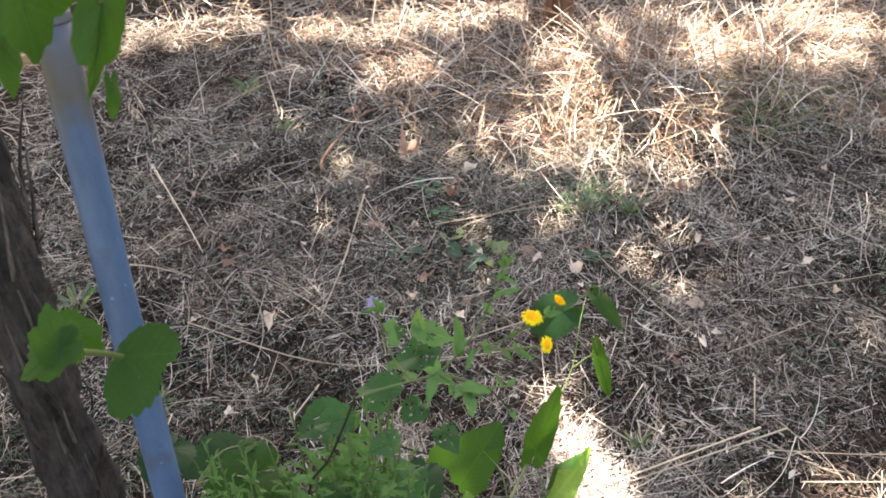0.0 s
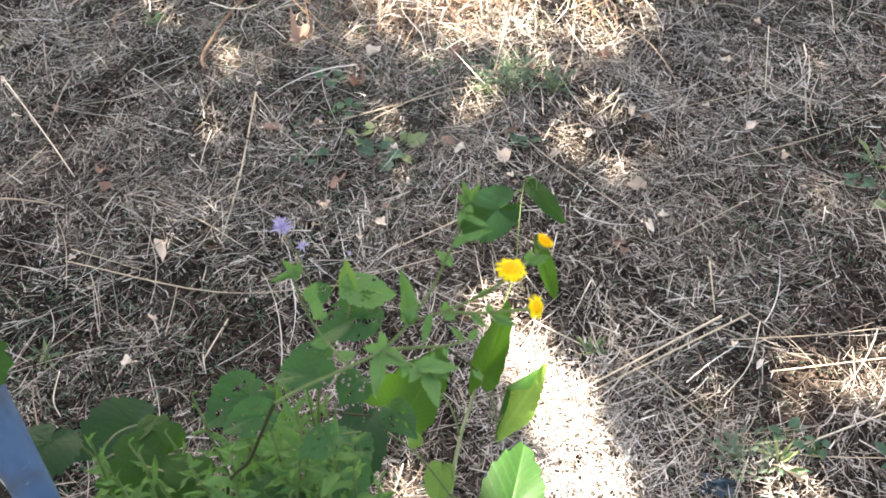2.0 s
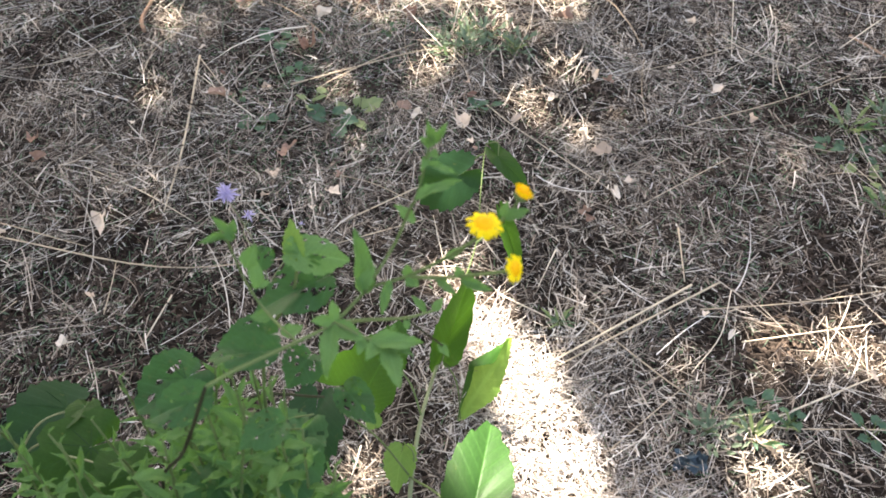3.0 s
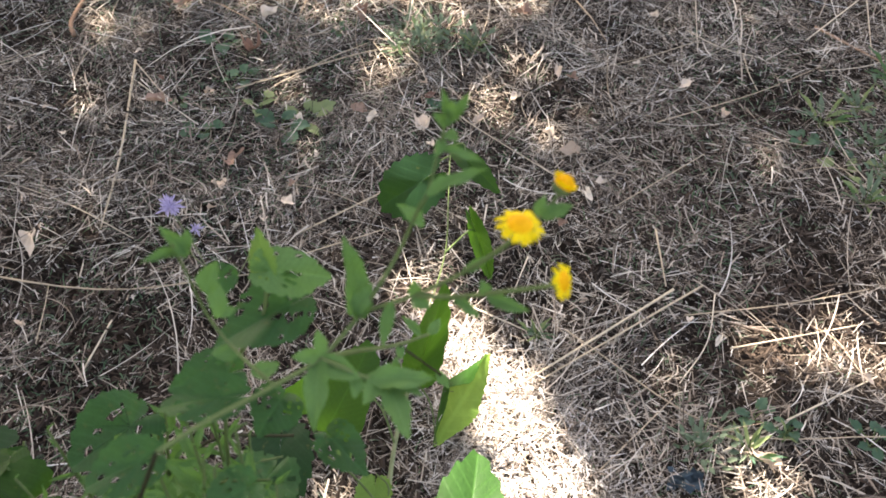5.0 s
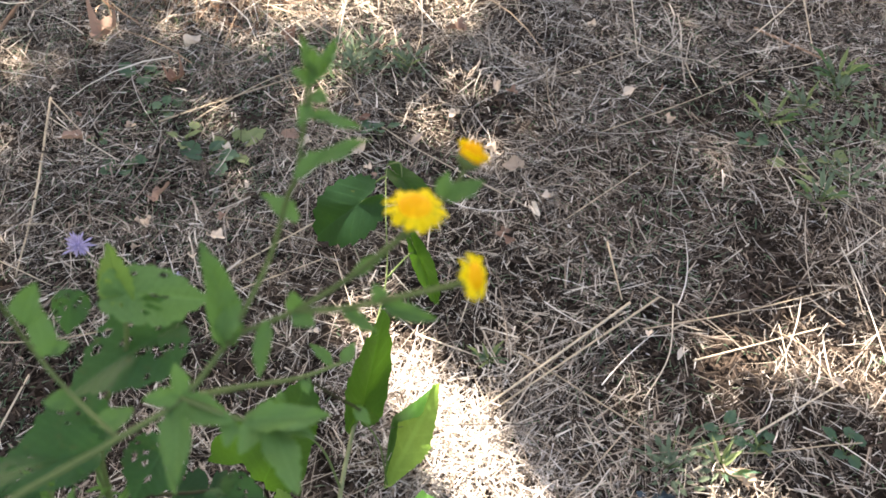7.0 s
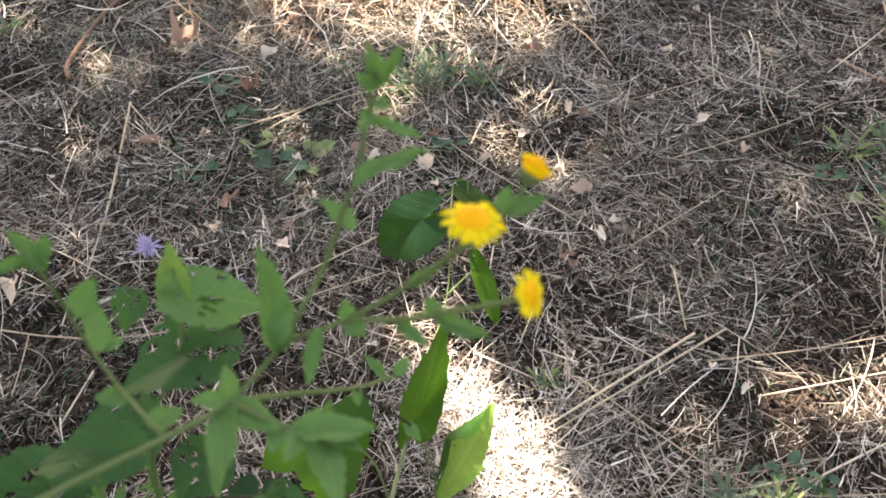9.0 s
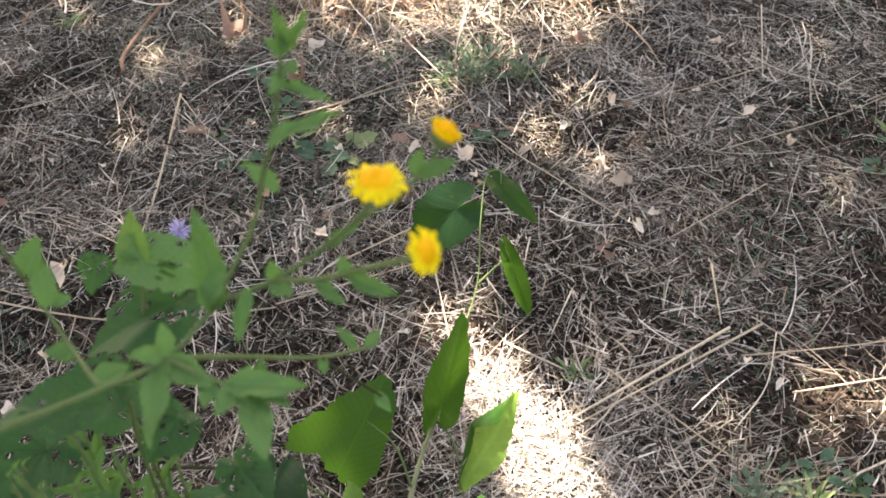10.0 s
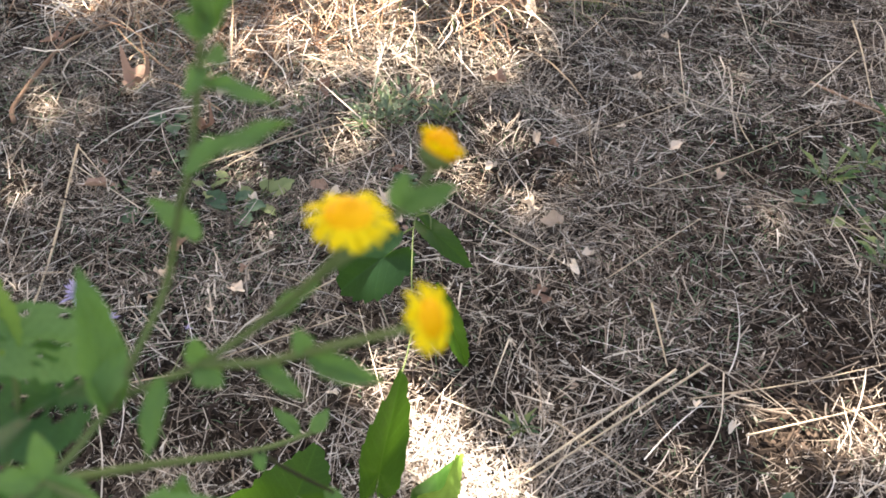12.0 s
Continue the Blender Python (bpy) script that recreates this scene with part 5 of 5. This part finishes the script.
def build_dry_leaves():
    rng = random.Random(71)
    brown = [dry_leaf_mesh(s, DRY_BROWN, ("heart", "lobed", "poplar")[s % 3]) for s in range(6)]
    pale = [dry_leaf_mesh(10 + s, DRY_PALE, ("poplar", "heart", "poplar")[s % 3]) for s in range(6)]
    spots = [(0.01, 2.21, 0.094, 0), (0.14, 1.98, 0.072, 0), (-0.08, 1.84, 0.076, 0), (0.04, 1.63, 0.077, 0), (0.01, 1.56, 0.050, 1), (0.12, 1.49, 0.049, 1), (-0.34, 1.52, 0.075, 1),
             (-0.49, 1.79, 0.056, 0), (0.78, 1.97, 0.075, 0), (0.72, 1.49, 0.052, 1), (0.79, 1.76, 0.043, 1), (0.44, 1.65, 0.072, 1), (0.67, 1.70, 0.048, 1), (1.05, 1.63, 0.045, 1)]
    spots += [(1.06, 1.50, 0.038, 1), (0.56, 1.65, 0.047, 1), (0.69, 1.56, 0.046, 1), (-0.41, 1.22, 0.045, 1), (0.33, 1.73, 0.054, 0), (0.35, 1.70, 0.045, 1), (0.59, 1.11, 0.020, 1),
              (0.40, 2.08, 0.060, 0), (0.19, 2.12, 0.067, 1), (0.02, 1.85, 0.033, 1), (0.70, 1.37, 0.037, 1), (0.75, 0.74, 0.063, 1), (0.19, 1.74, 0.040, 1)]
    spots += [(0.62, 1.30, 0.036, 0), (0.74, 1.39, 0.033, 1), (0.48, 1.74, 0.036, 0), (0.95, 2.22, 0.081, 1), (-0.16, 2.48, 0.076, 0), (-0.48, 1.73, 0.047, 0), (-0.76, 1.79, 0.049, 1)]
    for _ in range(46):
        spots.append((rng.uniform(-1.0, 1.9), rng.uniform(0.75, 2.5), rng.uniform(0.015, 0.036), rng.randrange(2)))
    for x, y, size, kind in spots:
        me = (pale if kind else brown)[rng.randrange(6)]
        ob = new("dry_leaf", me)
        ob.location = (x, y, float(height(x, y)) + 0.031)
        ob.rotation_euler = (rng.uniform(-0.4, 0.5), rng.uniform(-0.5, 0.5), rng.uniform(0, 6.28))
        s = size * 0.57
        ob.scale = (s * (rng.uniform(0.65, 1.05) if kind else rng.uniform(0.8, 1.15)), s, s * rng.uniform(0.7, 1.3))
        tagged(ob, "pale bleached dead leaf lying on straw" if kind else "curled reddish-brown dead leaf lying on straw", "leaf", "fallen leaves")


def build_stalks():
    rng = random.Random(77)
    rows = [([(-0.12, 2.01), (-0.17, 1.70), (-0.22, 1.52)], 7), ([(-0.12, 2.00), (-0.07, 1.87)], 4), ([(0.13, 1.40), (0.45, 1.54)], 4), ([(0.51, 1.72), (0.56, 1.62), (0.70, 1.37)], 4),
            ([(0.75, 1.09), (0.42, 0.97)], 7), ([(0.81, 1.09), (0.45, 0.97)], 6), ([(0.78, 1.23), (0.74, 1.10)], 6), ([(1.26, 2.02), (1.12, 1.73)], 4), ([(0.92, 1.52), (1.17, 1.55), (1.37, 1.60)], 3)]
    rows += [([(0.75, 1.04), (0.93, 1.01), (1.10, 1.00)], 4), ([(0.69, 0.78), (1.01, 0.84)], 6), ([(0.53, 1.06), (0.71, 0.82), (0.95, 0.73)], 4), ([(0.08, 1.85), (0.39, 1.94), (0.48, 1.92)], 5),
             ([(-0.26, 1.20), (-0.21, 1.29)], 5), ([(0.53, 1.24), (0.47, 1.16)], 4), ([(0.39, 1.16), (0.51, 1.04)], 4), ([(0.03, 1.34), (0.29, 1.38)], 4), ([(0.74, 1.32), (0.96, 1.39)], 3)]
    rows += [([(-0.55, 1.52), (-0.23, 1.36), (0.03, 1.33)], 5), ([(-0.54, 1.55), (-0.37, 1.45)], 4), ([(0.49, 0.80), (0.67, 0.90)], 4), ([(0.79, 0.95), (1.07, 0.94)], 4),
             ([(1.74, 2.00), (1.65, 1.85), (1.52, 1.63)], 6), ([(1.39, 1.71), (1.63, 1.84)], 5), ([(-0.79, 2.27), (-0.64, 1.97), (-0.55, 1.78)], 6), ([(-0.79, 1.77), (-0.69, 1.74), (-0.57, 1.70)], 7), ([(-0.14, 2.39), (0.05, 2.55), (0.28, 2.57)], 4)]
    for _ in range(70):
        x, y, a, l = rng.uniform(-0.9, 1.8), rng.uniform(0.75, 2.4), rng.uniform(0, 6.28), rng.uniform(0.1, 0.3)
        dx, dy = math.cos(a) * l / 2, math.sin(a) * l / 2
        rows.append(([(x - dx, y - dy), (x + rng.uniform(-0.015, 0.015), y + rng.uniform(-0.015, 0.015)), (x + dx, y + dy)], rng.uniform(2, 3.6)))
    for pts, w in rows:
        x0, y0 = pts[0]
        world_pts = [Vector((x, y, float(height(x, y)) + 0.022 + 0.012 * rng.random())) for x, y in pts]
        base = world_pts[0]
        ob = new("dry_stalk", tube("dry_stalk", [p - base for p in world_pts], w * 0.00036, w * 0.00024, STALK, 6, 5, 0.12, rng.randrange(999)))
        ob.location = base
        tagged(ob, "straight bleached dry grass stalk on the ground", "stalk", "dry stalks")
    for pts, r in (([(-0.25, 2.15), (-0.25, 2.24), (-0.15, 2.44), (-0.06, 2.51), (0.04, 2.55)], 0.0055), ([(1.45, 1.76), (1.52, 1.58)], 0.0035)):
        world_pts = [Vector((x, y, float(height(x, y)) + 0.03)) for x, y in pts]
        ob = new("twig", tube("twig", [p - world_pts[0] for p in world_pts], r, r * 0.5, TWIG, 8, 6, 0.12))
        ob.location = world_pts[0]
        tagged(ob, "crooked reddish-brown twig lying in straw", "twig", "twigs")


def build_weeds():
    rng = random.Random(83)
    round_leaf = [broad_mesh("weed_leaf", WEED, 200 + s, "heart", teeth=0.2, count=9, fold=0.2) for s in range(3)]
    pale_leaf = [broad_mesh("weed_leaf", WEED_PALE, 210 + s, "heart", teeth=0.2, count=9, fold=0.2) for s in range(2)]
    grey = [lance_mesh("herb_leaf", HERB, 230 + s, fold=0.2, droop=0.2, rows=6) for s in range(2)]
    narrow = [lance_mesh("weed_blade", (WEED, HERB, WEED_PALE)[s], 220 + s, fold=0.3, droop=0.5) for s in range(3)]
    spots = [(0.07, 2.04, 0.06, 0), (0.10, 1.90, 0.045, 0), (0.15, 1.73, 0.072, 0), (0.20, 1.74, 0.062, 1), (0.12, 1.80, 0.05, 1), (-0.04, 1.84, 0.030, 0), (0.50, 1.70, 0.045, 0), (1.26, 1.43, 0.075, 2), (1.22, 1.28, 0.053, 1), (1.33, 1.34, 0.08, 3), (1.36, 1.45, 0.07, 2), (1.30, 1.22, 0.07, 3), (1.25, 1.36, 0.05, 0), (1.31, 1.28, 0.045, 1),
             (1.21, 1.19, 0.07, 2), (1.50, 1.52, 0.08, 2), (1.43, 1.30, 0.08, 3), (1.46, 1.46, 0.06, 3), (1.18, 1.38, 0.042, 0), (0.765, 0.825, 0.046, 0), (0.815, 0.79, 0.034, 0), (0.73, 0.77, 0.055, 2), (0.80, 0.78, 0.032, 2), (0.93, 0.73, 0.048, 0), (0.34, 2.02, 0.024, 0)]
    spots += [(0.53, 1.93, 0.075, 3), (0.50, 2.00, 0.07, 3), (0.57, 1.97, 0.07, 3), (0.49, 1.93, 0.06, 3), (0.62, 1.89, 0.05, 3), (0.66, 0.80, 0.045, 3), (-0.57, 1.28, 0.048, 2), (0.00, 1.74, 0.053, 0), (-0.39, 2.42, 0.051, 2), (0.63, 1.88, 0.043, 2), (0.48, 1.06, 0.043, 2),
              (-0.84, 1.59, 0.093, 2), (-1.10, 1.92, 0.070, 2), (-0.53, 2.65, 0.080, 2), (-0.88, 1.51, 0.077, 2)]
    for x, y, size, kind in spots:
        z = float(height(x, y)) + 0.016
        weed = thing("ground_weed", (x, y, z), ("dull green low weed with round leaves", "pale yellow-green low weed in straw", "narrow-leaved green weed rising from straw", "bushy grey-green herb with tiny leaves")[kind], "weed", "low weeds")
        for k in range((5, 4, 12, 54)[kind]):
            a = 2.4 * k + rng.uniform(-0.4, 0.4)
            d = Vector((math.cos(a), math.sin(a), 0))
            b = Vector((x, y, z)) + d * size * rng.uniform(0.05, 0.35) + UP * rng.uniform(0.002, 0.025)
            if kind == 3:
                b = Vector((x, y, z)) + d * size * rng.uniform(0.0, 1.1) + UP * rng.uniform(0.0, 0.035)
                t = b + (d * rng.uniform(0.2, 1) + UP * rng.uniform(0.2, 0.9)).normalized() * rng.uniform(0.012, 0.025)
                place("leaf", grey[rng.randrange(2)], weed, leaf_pose(b, t, rng.uniform(0.005, 0.009), rng, 0.7, 0.4))
            elif kind == 2:
                t = b + d * size * rng.uniform(0.3, 0.6) + UP * size * rng.uniform(0.1, 0.7)
                place("leaf", narrow[rng.randrange(3)], weed, leaf_pose(b, t, size * rng.uniform(0.09, 0.17), rng, 0.9, 0.3))
            else:
                b += d * size * rng.uniform(0.0, 0.5)
                t = b + d * size * rng.uniform(0.28, 0.55) + UP * size * rng.uniform(-0.05, 0.25)
                place("leaf", (pale_leaf[rng.randrange(2)] if kind else round_leaf[rng.randrange(3)]), weed, leaf_pose(b, t, size * rng.uniform(0.28, 0.5), rng, 0.9, 0.3))
            if kind == 3 and k % 6:
                continue
            place("petiole", tube("petiole", [(x, y, z - 0.01), (Vector((x, y, z)) + b) / 2 + UP * 0.004, b], 0.0009, 0.0007, STEM, 5, 2), weed)


def build_scrap():
    """A crumpled blue-grey piece of sheet among the straw."""
    rng = random.Random(91)
    n = 9
    verts = [((i / (n - 1) - 0.5) * 0.05 + rng.uniform(-0.004, 0.004), (j / (n - 1) - 0.5) * 0.034 + rng.uniform(-0.004, 0.004), 0.012 + rng.uniform(-0.008, 0.012)) for i in range(n) for j in range(n)]
    faces = [(i * n + j, i * n + j + 1, (i + 1) * n + j + 1, (i + 1) * n + j) for i in range(n - 1) for j in range(n - 1)]
    ob = new("crumpled_scrap", mesh_of("crumpled_scrap", verts, faces, CORK))
    ob.location = (0.61, 0.75, float(height(0.61, 0.75)) + 0.012)
    ob.rotation_euler = (0.1, -0.1, -0.4)
    tagged(ob, "crumpled blue-grey scrap half buried in straw", "scrap")


def build_oats():
    """Bleached seed stalks that still stand."""
    rng = random.Random(97)
    husk = lance_mesh("husk", STALK, 300, fold=0.4, droop=0.1, teeth=0.0, rows=6)
    for x, y, h in ((-0.83, 2.42, 0.17), (-0.80, 2.36, 0.12), (0.93, 2.28, 0.2), (0.42, 2.36, 0.18)):
        z = float(height(x, y))
        plant = thing("oat_stalk", (x, y, z), "bleached wild oat stalk standing in dry grass", "grass", "oat stalks")
        top = Vector((x + rng.uniform(-0.04, 0.04), y - 0.03, z + h))
        place("stem", tube("stem", [(x, y, z - 0.01), (x + 0.004, y, z + h * 0.5), top], 0.0013, 0.0007, STALK, 6), plant)
        for k in range(6):
            p = Vector((x, y, z)).lerp(top, 0.55 + 0.08 * k)
            d = Vector((rng.uniform(-1, 1), rng.uniform(-1, 1), rng.uniform(-1.2, 0.2))).normalized() * rng.uniform(0.018, 0.03)
            place("husk", husk, plant, leaf_pose(p, p + d, 0.006, rng, 0.4, 0.3))


build_scrap()
build_oats()
build_dry_leaves()
build_stalks()
build_weeds()
